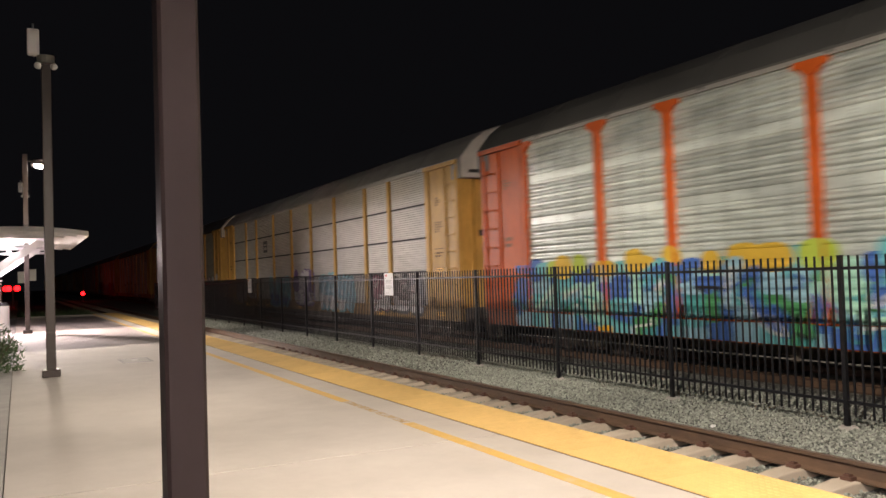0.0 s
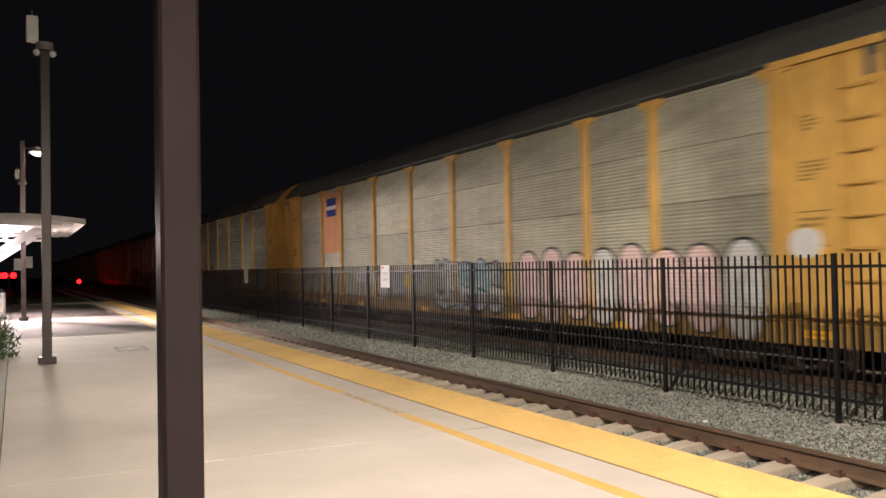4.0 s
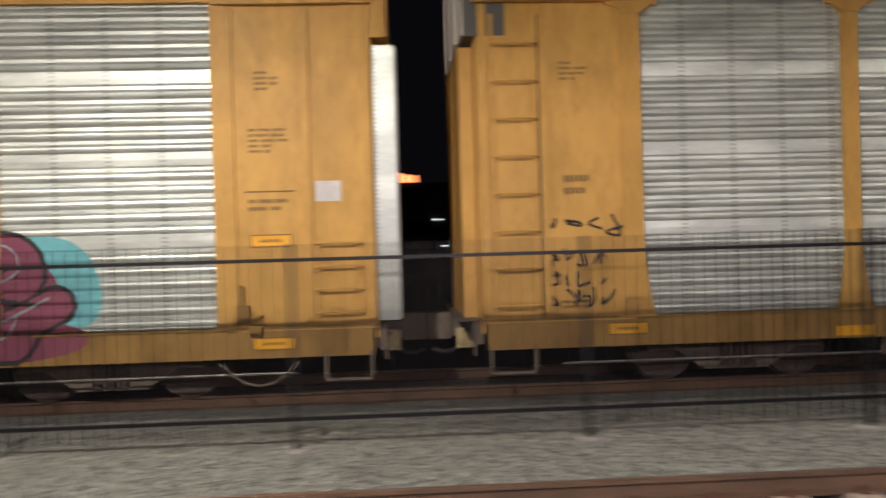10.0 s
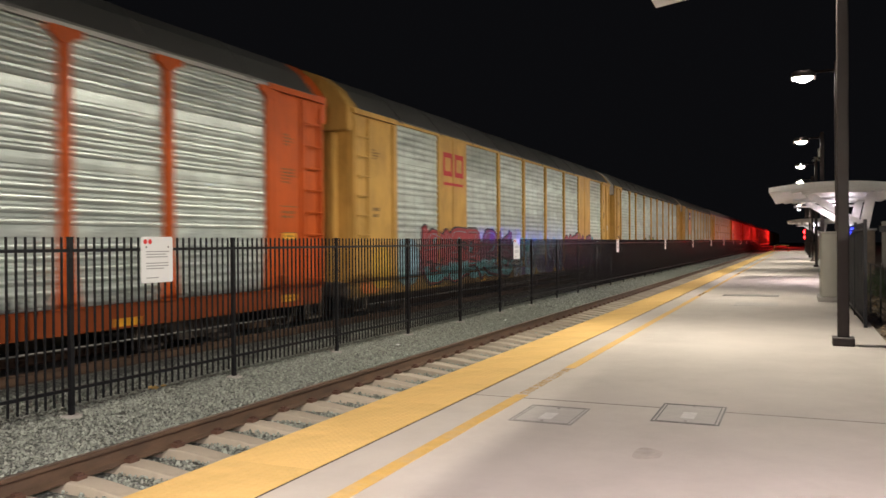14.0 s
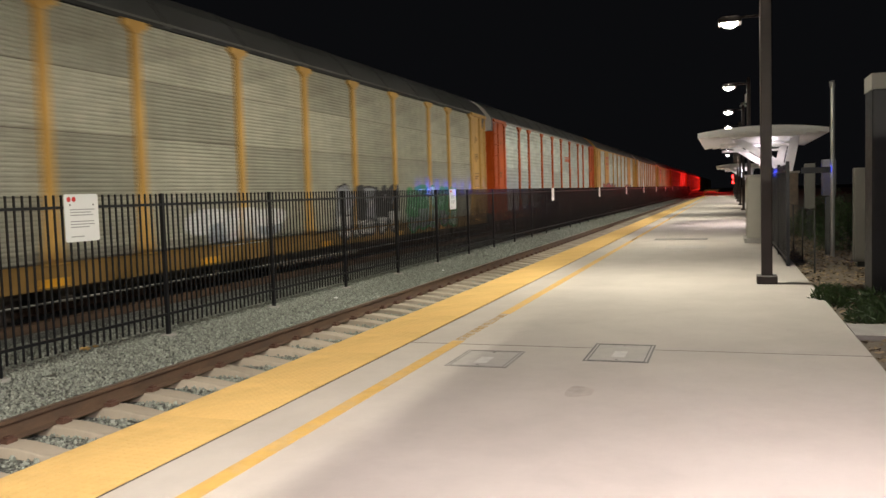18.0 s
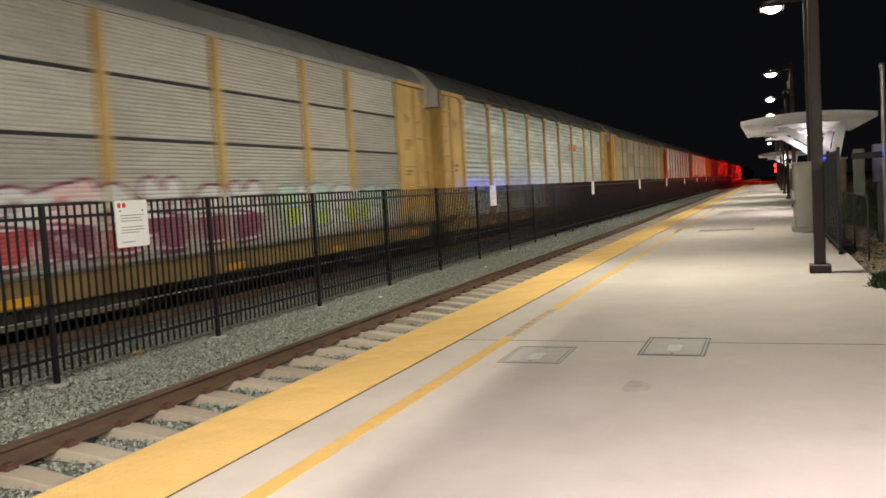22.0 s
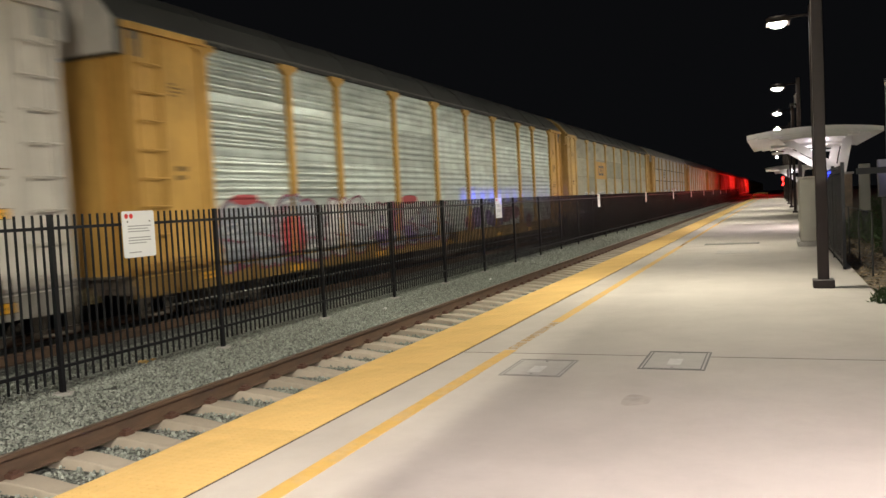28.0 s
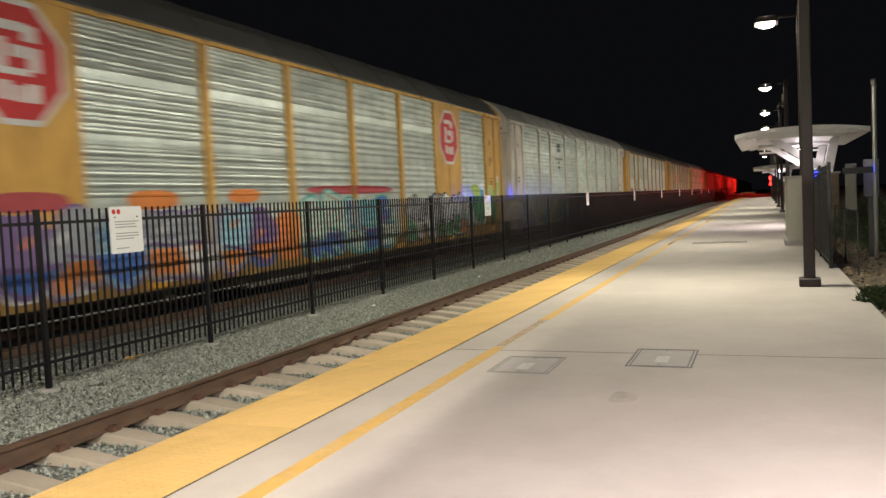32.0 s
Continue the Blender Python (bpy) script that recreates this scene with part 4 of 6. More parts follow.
HALF, EAVE, FLOOR, SILL = 1.55, 4.75, 0.92, 0.55
SEC = (EAVE - FLOOR) / 4


def rows_of(style):
    """Heights of a side sheet and how far each lies behind its outer face."""
    out = []
    for s in range(4):
        z0 = FLOOR + s * SEC
        if style == "ribbed":
            flat, n = (0.17, 5) if s else (0.03, 6)
            out += [(z0, 0.022), (z0 + 0.012, 0.018), (z0 + flat * 0.5, 0.016), (z0 + flat - 0.006, 0.018), (z0 + flat - 0.003, 0.022)]
            step = (SEC - flat) / n
            for k in range(n):
                b = z0 + flat + k * step
                out += [(b + step * f, d) for f, d in ((0.04, 0.016), (0.15, 0.004), (0.31, 0.0), (0.47, 0.004), (0.58, 0.016), (0.68, 0.027), (0.93, 0.028))]
        else:
            gap = 0.035 if style == "lined" else 0.0
            if gap:
                out += [(z0 + 0.001, 0.06), (z0 + gap, 0.06)]
            n = 14
            step = (SEC - gap - 0.004) / n
            for k in range(n):
                b = z0 + gap + 0.004 + k * step
                out += [(b, 0.014), (b + step * 0.3, 0.002), (b + step * 0.62, 0.002), (b + step * 0.9, 0.014)]
    out.append((EAVE, 0.02))
    return out


ROWS = {s: rows_of(s) for s in ("ribbed", "fine", "lined")}


def sheet(bm, style, w, section=None):
    rows = ROWS[style]
    if section is not None:
        lo, hi = FLOOR + section * SEC - 0.0005, FLOOR + (section + 1) * SEC + 0.0015
        rows = [r for r in rows if lo <= r[0] <= hi]
        if rows[-1][0] < hi - 0.01:
            rows = rows + [(hi - 0.0015, rows[0][1])]
    cols = [0.0, w]
    grid = [[bm.verts.new((x, d, z)) for x in cols] for z, d in rows]
    for a, b in zip(grid, grid[1:]):
        bm.faces.new((a[0], a[1], b[1], b[0]))


def depth_at(style, z):
    rows = ROWS[style]
    return float(np.interp(z, [r[0] for r in rows], [r[1] for r in rows]))


def merged(spans):
    out = []
    for a, b in sorted(spans):
        if out and a <= out[-1][1] + 0.004:
            out[-1][1] = max(out[-1][1], b)
        else:
            out.append([a, b])
    return out


def cut(spans, zones, z):
    """Split spans where they climb over uprights, boards and end panels: (from, to, how far proud)."""
    if z < FLOOR:
        return [(a, b, None) for a, b in spans]
    out = []
    for a, b in spans:
        for lo, hi, proud in zones:
            if hi > a and lo < b:
                if lo > a:
                    out.append((a, lo, False))
                out.append((max(lo, a), min(hi, b), proud))
                a = hi
        if b > a:
            out.append((a, b, False))
    return out


def zones_of(stops):
    boards = [(stops[1], stops[2]), (stops[7], stops[8])] if stops is BOARDED else []
    out = [(GAP / 2, stops[0] - 0.1, 0.013), (stops[-1] + 0.1, PITCH - GAP / 2, 0.013)] + [(a, b, 0.036) for a, b in boards]
    edges = {q for ab in boards for q in ab}
    return sorted(out + [(p - 0.1, p + 0.1, 0.046) for p in stops if p not in edges])


def film_of_paint(style, stops, spans_at, z0, z1, level):
    """A coat that follows the ribs, between the heights z0 and z1."""
    zs = sorted({z for z, d in ROWS[style]} | {SILL + 0.02 * k for k in range(120)})
    zs = [z for z in zs if max(z0, SILL + 0.01) <= z <= z1]
    vs, fs = [], []

    def at(u, z, on):
        y = -HALF - level + (0.0 if on is None else -on if on else 0.012 + depth_at(style, z))
        vs.append((-u, y, z))
        return len(vs) - 1
    for za, zb in zip(zs, zs[1:]):
        if zb - za < 0.0005 or (za < FLOOR <= zb):
            continue
        mid = cut(merged(spans_at((za + zb) / 2)), stops, (za + zb) / 2)
        low, high = (cut(merged(spans_at(z)), stops, za) for z in (za + 0.0002, zb - 0.0002))
        if len(low) != len(mid) or len(high) != len(mid):
            low = high = mid
        for (a, b, on), (c, d, _) in zip(low, high):
            fs.append((at(a, za, on), at(c, zb, on), at(d, zb, on), at(b, za, on)))
    return vs, fs


def oval(cx, cz, rx, rz, lean=0.0, power=2.5):
    def span(z):
        q = abs(z - cz) / rz
        if q >= 1:
            return None
        w = rx * (1 - q ** power) ** (1 / power)
        c = cx + lean * (z - cz)
        return (c - w, c + w)
    return span


def strokes(lines):
    """Thick rounded brush lines: (points, half width)."""
    discs = []
    for points, r in lines:
        for (x0, z0), (x1, z1) in zip(points, points[1:]):
            n = max(2, int(math.hypot(x1 - x0, z1 - z0) / (r * 0.3)))
            discs += [(x0 + (x1 - x0) * k / n, z0 + (z1 - z0) * k / n, r) for k in range(n + 1)]

    def spans(z):
        return [(x - w, x + w) for x, w in ((x, math.sqrt(r * r - (z - c) ** 2)) for x, c, r in discs if abs(z - c) < r)]
    return spans


def spray(car, style, stops, shapes):
    """Shapes: (colour, from the front, height, half width, half height, lean, level), or (colour, spans, level, low, high)."""
    coats = {}
    for sh in shapes:
        if len(sh) == 5:
            coats.setdefault((sh[2], sh[0]), []).append((sh[1], sh[3], sh[4]))
        else:
            colour, cx, cz, rx, rz, lean, level = sh
            one = oval(cx, cz, rx, rz, lean)
            coats.setdefault((level, colour), []).append((lambda z, one=one: [one(z)] if one(z) else [], cz - rz, cz + rz))
    for rank, (level, colour) in enumerate(sorted(coats)):
        group = coats[level, colour]
        vs, fs = film_of_paint(style, zones_of(stops), lambda z: [q for f, lo, hi in group if lo <= z <= hi for q in f(z)], min(g[1] for g in group), max(g[2] for g in group), 0.002 + 0.0016 * rank)
        if fs:
            tagged(from_arrays("sprayed_paint", vs, fs, SPRAY[colour], car), colour + " sprayed graffiti paint", kind="stuff")


def curve(points, n=5):
    """Round a chain of points off."""
    out = []
    p = [points[0], *points, points[-1]]
    for a, b, c, d in zip(p, p[1:], p[2:], p[3:]):
        for k in range(n):
            t = k / n
            out.append(tuple(0.5 * (2 * b[i] + (c[i] - a[i]) * t + (2 * a[i] - 5 * b[i] + 4 * c[i] - d[i]) * t * t + (3 * b[i] - a[i] - 3 * c[i] + d[i]) * t ** 3) for i in (0, 1)))
    return out + [points[-1]]


SWIRLS = [
    [[(0.9, 0.75), (0.6, 1.0), (0.2, 0.85), (0.3, 0.55), (0.75, 0.4), (0.7, 0.05), (0.1, 0.05)]],
    [[(0.12, 0.0), (0.15, 0.95), (0.75, 1.0), (0.8, 0.6), (0.25, 0.5)], [(0.45, 0.5), (0.9, 0.0)]],
    [[(0.5, 1.0), (0.1, 0.8), (0.1, 0.2), (0.5, 0.0), (0.9, 0.2), (0.9, 0.8), (0.5, 1.0)]],
    [[(0.1, 0.0), (0.1, 0.9), (0.5, 1.0), (0.9, 0.9), (0.9, 0.0)], [(0.1, 0.45), (0.9, 0.5)]],
    [[(0.95, 0.95), (0.3, 1.0), (0.1, 0.5), (0.3, 0.0), (0.95, 0.05)], [(0.2, 0.5), (0.8, 0.55)]],
    [[(0.1, 1.0), (0.15, 0.1), (0.5, 0.0), (0.85, 0.15), (0.9, 1.0)]],
]


FLICKS = [[(0.1, 0.5), (0.5, 0.75), (1.1, 0.6)], [(0.9, 0.0), (0.5, 0.35), (0.95, 0.6)], [(0.0, 1.0), (0.4, 0.6), (0.2, 0.2)], [(0.2, 0.3), (0.6, 0.2), (1.05, 0.35)]]


def bubbles(rng, a, b, z0, z1, fill, outline="black", n=5, shine="white", inner=()):
    """A row of fat rounded sprayed swirls with a dark rim, a shine and a shaded foot."""
    out = []
    step = (b - a) / n
    for k in range(n):
        w = step * rng.uniform(1.0, 1.2)
        left = a + k * step
        top = z1 - rng.uniform(0, 0.15)
        r = min(0.19, w * 0.2, (top - z0) * 0.17)
        lean = rng.uniform(-0.12, 0.2)
        lines = []
        for chain in SWIRLS[(k * 5 + int(a * 3)) % len(SWIRLS)] + rng.sample(FLICKS, 2):
            pts = [(left + r + (w - 2 * r) * (x if k % 3 else 1 - x) + rng.uniform(-0.12, 0.12), z0 + r + (top - z0 - 2 * r) * min(1, max(0, (z if k % 2 else 1 - z) + rng.uniform(-0.12, 0.12)))) for x, z in chain]
            lines.append([(x + lean * (z - z0), z) for x, z in curve(pts)])
        colour = fill if isinstance(fill, str) else rng.choice(fill)
        out.append((outline, strokes([(l, r + 0.05) for l in lines]), 1 + 0.1 * (k % 2), z0 - 0.1, z1 + 0.1))
        out.append((colour, strokes([(l, r) for l in lines]), 2 + 0.1 * (k % 2), z0, z1 + 0.1))
        if inner:
            mid = rng.uniform(0.3, 0.5)
            out.append((rng.choice(inner), strokes([(l, r * 0.75) for l in lines]), 3, z0, z0 + (top - z0) * mid))
            out.append((outline, strokes([([(left + w * 0.2, z0 + (top - z0) * mid), (left + w * 0.8, z0 + (top - z0) * (mid + 0.08))], 0.025)]), 4, z0, z1))
            x, z = left + w * rng.uniform(0.2, 0.8), z0 + (top - z0) * rng.uniform(0.5, 0.9)
            out.append((rng.choice(inner), strokes([([(x, z), (x + 0.12, z - 0.1)], 0.05)]), 4, z0, z1))
        if shine:
            for l in lines:
                out.append((shine, strokes([([(x + r * 0.35, z + r * 0.45) for x, z in l], r * 0.07)]), 5, z0 + (top - z0) * 0.15, z1 + 0.1))
        out.append((rng.choice(inner) if inner else outline, oval_spans(left + w * 0.5, (z0 + top) / 2 - 0.1, w * 0.5, (top - z0) * 0.42), 0, z0, z1))
    return out


def oval_spans(cx, cz, rx, rz):
    one = oval(cx, cz, rx, rz)
    return lambda z: [one(z)] if one(z) else []


def stripes(rng, a, b, z0, z1, colours, n):
    out = []
    for k in range(n):
        cx = rng.uniform(a, b)
        rz = (z1 - z0) * rng.uniform(0.15, 0.42)
        out.append((rng.choice(colours), cx, rng.uniform(z0 + rz, z1 - rz * 0.7), rng.uniform(0.25, 0.75), rz, rng.uniform(-0.5, 0.5), 1 + (k % 3)))
    return out


def wild(rng, a, b, z0, z1, colours, tops):
    """A dense wall of small sprayed pieces with puffs along its upper edge."""
    out = []
    u = a
    while u < b:
        w = rng.uniform(0.25, 0.6)
        z = z0
        while z < z1 - 0.1:
            h = rng.uniform(0.2, 0.55)
            out.append((rng.choice(colours), oval_spans(u + w / 2, z + h / 2, w * 0.62, min(h * 0.62, (z1 - z) * 0.6)), rng.randint(0, 2), z0 - 0.1, z1 + 0.1))
            z += h
        if rng.random() < 0.75:
            out.append((rng.choice(tops), oval_spans(u + w / 2, z1 + rng.uniform(-0.05, 0.08), rng.uniform(0.2, 0.42), rng.uniform(0.14, 0.26)), 3, z0, z1 + 0.5))
        if rng.random() < 0.8:
            x, zz = u + rng.uniform(0, w), rng.uniform(z0 + 0.2, z1 - 0.2)
            line = curve([(x, zz), (x + rng.uniform(-0.3, 0.5), zz + rng.uniform(-0.3, 0.4)), (x + rng.uniform(-0.2, 0.7), zz + rng.uniform(-0.4, 0.4)), (x + rng.uniform(0, 0.8), zz + rng.uniform(-0.4, 0.3))])
            out.append((rng.choice(colours), strokes([(line, rng.uniform(0.06, 0.13))]), 4, z0, z1 + 0.2))
            out.append((rng.choice(("black", "blue", "white", "teal")), strokes([([(p + 0.06, q - 0.07) for p, q in line], 0.025)]), 5, z0, z1 + 0.2))
        u += w
    return out


def wheel_shape(bm):
    tube(bm, (0, -0.065, 0), (0, 0.07, 0), 0.42, 24)
    tube(bm, (0, 0.05, 0), (0, 0.08, 0), 0.445, 24)
    tube(bm, (0, -0.10, 0), (0, -0.06, 0), 0.14, 14)


def truck_frame(bm):
    prism(bm, [(-1.12, 0.40), (-1.12, 0.58), (-0.72, 0.62), (-0.45, 0.70), (0.45, 0.70), (0.72, 0.62), (1.12, 0.58), (1.12, 0.40), (0.80, 0.42), (0.42, 0.16), (-0.42, 0.16), (-0.80, 0.42)], "y", -0.08, 0.08)


def spring(bm):
    for k in (-0.16, 0.0, 0.16):
        tube(bm, (k, -0.11, 0.2), (k, -0.11, 0.52), 0.06, 8)


def wheel_set(bm):
    tube(bm, (0, -0.75, 0), (0, 0.75, 0), 0.08)
    for s in (-1, 1):
        m = bmesh.new()
        wheel_shape(m)
        for k in range(6):
            a = k * math.pi / 3
            tube(m, (0.29 * math.cos(a), -0.085, 0.29 * math.sin(a)), (0.29 * math.cos(a), -0.06, 0.29 * math.sin(a)), 0.05, 8)
        for v in m.verts:
            v.co = (v.co.x, s * (0.765 - v.co.y) if s > 0 else v.co.y - 0.765, v.co.z)
        if s > 0:
            bmesh.ops.reverse_faces(m, faces=m.faces)
        me = bpy.data.meshes.new("half")
        m.to_mesh(me)
        m.free()
        bm.from_mesh(me)
        bpy.data.meshes.remove(me)


WHEEL_SETS = []


def truck(car, u, turning=False):
    t = part("truck", (lambda m: (box(m, -0.35, 0.35, -0.95, 0.95, 0.35, 0.55), m)[1])(bmesh.new()), UNDER, car, "cast iron wheel truck")
    t.location = (-u, 0, 0)
    for sy in (-1, 1):
        shared("side_frame", "truck_frame", truck_frame, UNDER, t, (0, sy * 1.0, 0))
    shared("spring_nest", "spring", spring, WHEEL, t, (0, -1.0, 0))
    for sx in (-0.875, 0.875):
        ws = shared("wheel_set", "wheel_set", wheel_set, WHEEL, t, (sx, 0, 0.42), "steel wheels on their axle")
        if turning:
            WHEEL_SETS.append((ws, sx))


ROOFLINE = [(-1.58, 4.75), (-1.58, 4.84), (-1.46, 4.99), (-1.22, 5.28), (-0.85, 5.55), (-0.42, 5.71), (0, 5.76), (0.42, 5.71), (0.85, 5.55), (1.22, 5.28), (1.46, 4.99), (1.58, 4.84), (1.58, 4.75)]


def ladder(bm, height):
    for x in (-0.26, 0.26):
        box(bm, x - 0.02, x + 0.02, -0.03, 0.0, 0.93, height)


def rung(bm):
    tube(bm, (-0.25, -0.085, 0), (0.25, -0.085, 0), 0.015, 6)
    for x in (-0.25, 0.25):
        tube(bm, (x, -0.085, 0), (x, 0.0, -0.03), 0.014, 5)
        box(bm, x - 0.03, x + 0.03, -0.026, -0.018, -0.06, 0.02)


def upright(bm, flare, roof_side):
    w = 0.095
    box(bm, -w, w, -0.045, 0.03, FLOOR, EAVE - 0.16)
    if flare:
        prism(bm, [(-w, EAVE - 0.22), (w, EAVE - 0.22), (0.22, EAVE - 0.12), (0.3, EAVE - 0.11), (0.3, EAVE - 0.01), (-0.3, EAVE - 0.01), (-0.3, EAVE - 0.11), (-0.22, EAVE - 0.12)], "y", -0.06, 0.02)
        prism(bm, [(-0.22, FLOOR - 0.02), (0.22, FLOOR - 0.02), (0.16, FLOOR + 0.22), (w, FLOOR + 0.75), (-w, FLOOR + 0.75), (-0.16, FLOOR + 0.22)], "y", -0.05, 0.02)
    else:
        box(bm, -w, w, -0.045, 0.03, EAVE - 0.16, EAVE - 0.02)


def stencil(bm, w, lines, size, seed):
    """Rows of short bars the size of worn print; the first row at the top."""
    r = random.Random(seed)
    for k, share in enumerate(lines):
        x, end = -w / 2, -w / 2 + w * share
        while x < end - size:
            n = min(r.choice((1.6, 2.4, 3.4, 4.5)) * size, end - x)
            z = -k * size * 1.75
            g = x
            while g < x + n - 0.3 * size:
                box(bm, g, g + 0.42 * size, -0.002, 0.0, z - size * r.uniform(0.85, 1), z)
                g += 0.62 * size
            x += n + 0.6 * size


def framed_plate(bm):
    box(bm, -0.24, 0.24, -0.004, 0.0, -0.075, 0.075)


def plate_frame(bm):
    for b in ((-0.24, 0.24, 0.062, 0.075), (-0.24, 0.24, -0.075, -0.062), (-0.24, -0.227, -0.062, 0.062), (0.227, 0.24, -0.062, 0.062)):
        box(bm, b[0], b[1], -0.007, -0.0042, b[2], b[3])
    for k in range(8):
        box(bm, -0.13 + 0.033 * k, -0.11 + 0.033 * k, -0.007, -0.0042, -0.018, 0.018)


def railcar(style, colour, sheet_mat, roof_mat, look_words, stops=POSTS, boards=(), flare=True, cap=None, detail=True, post_mat=None):
    """One enclosed car carrier; x runs back from the coupling at its front, the near side is at -y."""
    car = thing("railcar", (0, 0, 0), look_words, "railcar", "train of car carriers")
    key = (colour.name, style)
    post_mat = post_mat or colour
    a, b = GAP / 2, PITCH - GAP / 2
    shared("roof", ("roof", roof_mat.name), lambda m: prism(m, ROOFLINE, "x", -b + 0.25, -a - 0.25), roof_mat, car)
    for k in range(1, 11):
        shared("roof_rib", ("roof_rib", roof_mat.name), lambda m: prism(m, [(y * 1.008, z + 0.012) for y, z in ROOFLINE], "x", -0.05, 0.05), roof_mat, car, (-a - k * (b - a) / 11, 0, 0))
    # Otherwise the beam is near black: the eave's shade put into its colour.
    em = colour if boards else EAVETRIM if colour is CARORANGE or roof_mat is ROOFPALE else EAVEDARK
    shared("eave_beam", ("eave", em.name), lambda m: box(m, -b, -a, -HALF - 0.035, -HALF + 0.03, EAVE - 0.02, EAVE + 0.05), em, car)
    shared("sill", ("sill", colour.name), lambda m: (box(m, -b + 0.05, -a - 0.05, -HALF, -HALF + 0.12, SILL, FLOOR), box(m, -b, -a, -HALF - 0.03, -HALF + 0.12, FLOOR - 0.03, FLOOR)), SILLS[colour.name], car, (0, 0, 0), "grimy side sill")
    shared("deck", "deck", lambda m: box(m, -b + 0.1, -a - 0.1, -HALF + 0.13, HALF - 0.02, 0.62, 0.95), UNDER, car)
    shared("far_side", ("far", sheet_mat.name), lambda m: box(m, -b, -a, HALF - 0.05, HALF, 0.6, EAVE), sheet_mat, car)
    shared("inner_wall", "inner", lambda m: box(m, -b + 0.05, -a - 0.05, -HALF + 0.09, -HALF + 0.12, FLOOR, EAVE), UNDER, car)
    # ends
    for e, (x, s) in enumerate(((-a, 1), (-b, -1))):
        shared("end_wall", ("end", e, colour.name), lambda m: prism(m, [(-1.5, 0.75), (-1.5, 4.3), (1.5, 4.3), (1.5, 0.75)], "x", x - 0.02, x + 0.02), colour, car)
        for q in (-0.63, 0.63):
            shared("end_door_leaf", ("leaf", e, colour.name), lambda m: box(m, min(x, x + s * 0.2), max(x, x + s * 0.2), -0.57, 0.57, 0.9, 4.25), colour, car, (0, q, 0))
        cm = (cap[e] if isinstance(cap, tuple) else cap) or colour

        def end_hood(m, x=x, s=s):
            prism(m, [(-1.57, 4.3), *[(y, z) for y, z in ROOFLINE], (1.57, 4.3)], "x", min(x + s * 0.16, x - s * 0.34), max(x + s * 0.16, x - s * 0.34))
        hm = roof_mat if cm is ENDCAP else cm
        shared("end_hood", ("hood", e, hm.name), end_hood, hm, car, label="rounded end hood of the roof")

        def hood_face(m, x=x, s=s):
            prism(m, [(-1.55, 4.32), *[(y * 0.985, 4.3 + (z - 4.3) * 0.985) for y, z in ROOFLINE], (1.55, 4.32)], "x", min(x + s * 0.16, x + s * 0.19), max(x + s * 0.16, x + s * 0.19))
            for q in (-0.9, 0.0, 0.9):
                box(m, min(x + s * 0.19, x + s * 0.22), max(x + s * 0.19, x + s * 0.22), q - 0.03, q + 0.03, 4.35, 5.45)
        shared("hood_face", ("hoodface", e, cm.name), hood_face, cm, car, label="painted end face of the roof hood")
        if detail and (style == "lined" or colour is CARWHITE):
            shared("vent_slot", ("vent", e), lambda m: box(m, min(x + s * 0.198, x + s * 0.206), max(x + s * 0.198, x + s * 0.206), -1.1, -0.62, 2.78, 2.94), EAVEDARK, car, label="dark slot in the end door")
            shared("vent_slot", ("hoodvent", e), lambda m: box(m, min(x + s * 0.188, x + s * 0.196), max(x + s * 0.188, x + s * 0.196), -1.35, -0.98, 4.44, 4.53), EAVEDARK, car, label="dark slot in the hood face")
        u0, u1 = (a, stops[0]) if e == 0 else (stops[-1], b)

        shared("end_panel", ("endpanel", e, colour.name, round(u1 - u0, 2)), lambda m: box(m, -u1, -u0, -HALF - 0.012, -HALF + 0.05, FLOOR - 0.05, EAVE - 0.03), colour, car)
        for q in (u0 + 0.06, u0 + 0.78, u1 - 0.11) if e == 0 else (u1 - 0.06, u1 - 0.78, u0 + 0.11):
            shared("stiffener", ("stiffener", colour.name), lambda m: box(m, -0.045, 0.045, -0.055, -0.01, FLOOR, EAVE - 0.08), colour, car, (-q, -HALF, 0))
        shared("gutter", ("gutter", e, colour.name, round(u1 - u0, 2)), lambda m: box(m, -u1 - 0.05, -u0, -HALF - 0.10, -HALF - 0.02, EAVE - 0.06, EAVE + 0.05), colour, car, label="painted gutter strip")
        lx = -(u0 + 0.43) if e == 0 else -(u1 - 0.43)
        top = 4.55 if (e == 1 or style != "ribbed" or not boards) else 1.98
        lad = shared("ladder", ("ladder", colour.name, top), lambda m: ladder(m, top), colour, car, (lx, -HALF - 0.02, 0))
        z = 1.08
        while z < top:
            shared("rung", ("rung", colour.name), rung, colour, lad, (0, -0.01, z))
            z += 0.445 if top > 2 else 0.27
        cx = -(u0 + 1.22) if e == 0 else -(u1 - 1.16)
        if detail:
            for q, (w, lines, size, zz) in enumerate(((0.30, (0.5, 1, 0.9, 0.7), 0.036, 3.92), (0.46, (1, 0.95, 1, 0.7, 0.55), 0.036, 3.25), (0.5, (1, 0.9), 0.05, 2.42)) if e == 0 else ((0.36, (0.4, 1, 0.85, 0.5), 0.036, 3.98), (0.30, (1, 0.8), 0.085, 2.62), (0.42, (1, 0.8), 0.036, 1.12))):
                words = shared("stencil_print", ("print", e, q), lambda m: stencil(m, w, lines, size, 10 * e + q), STENCIL, car, (cx, -HALF - 0.013, zz), "worn dark stencilled print")
                tagged(words, "worn dark stencilled print", kind="stuff")
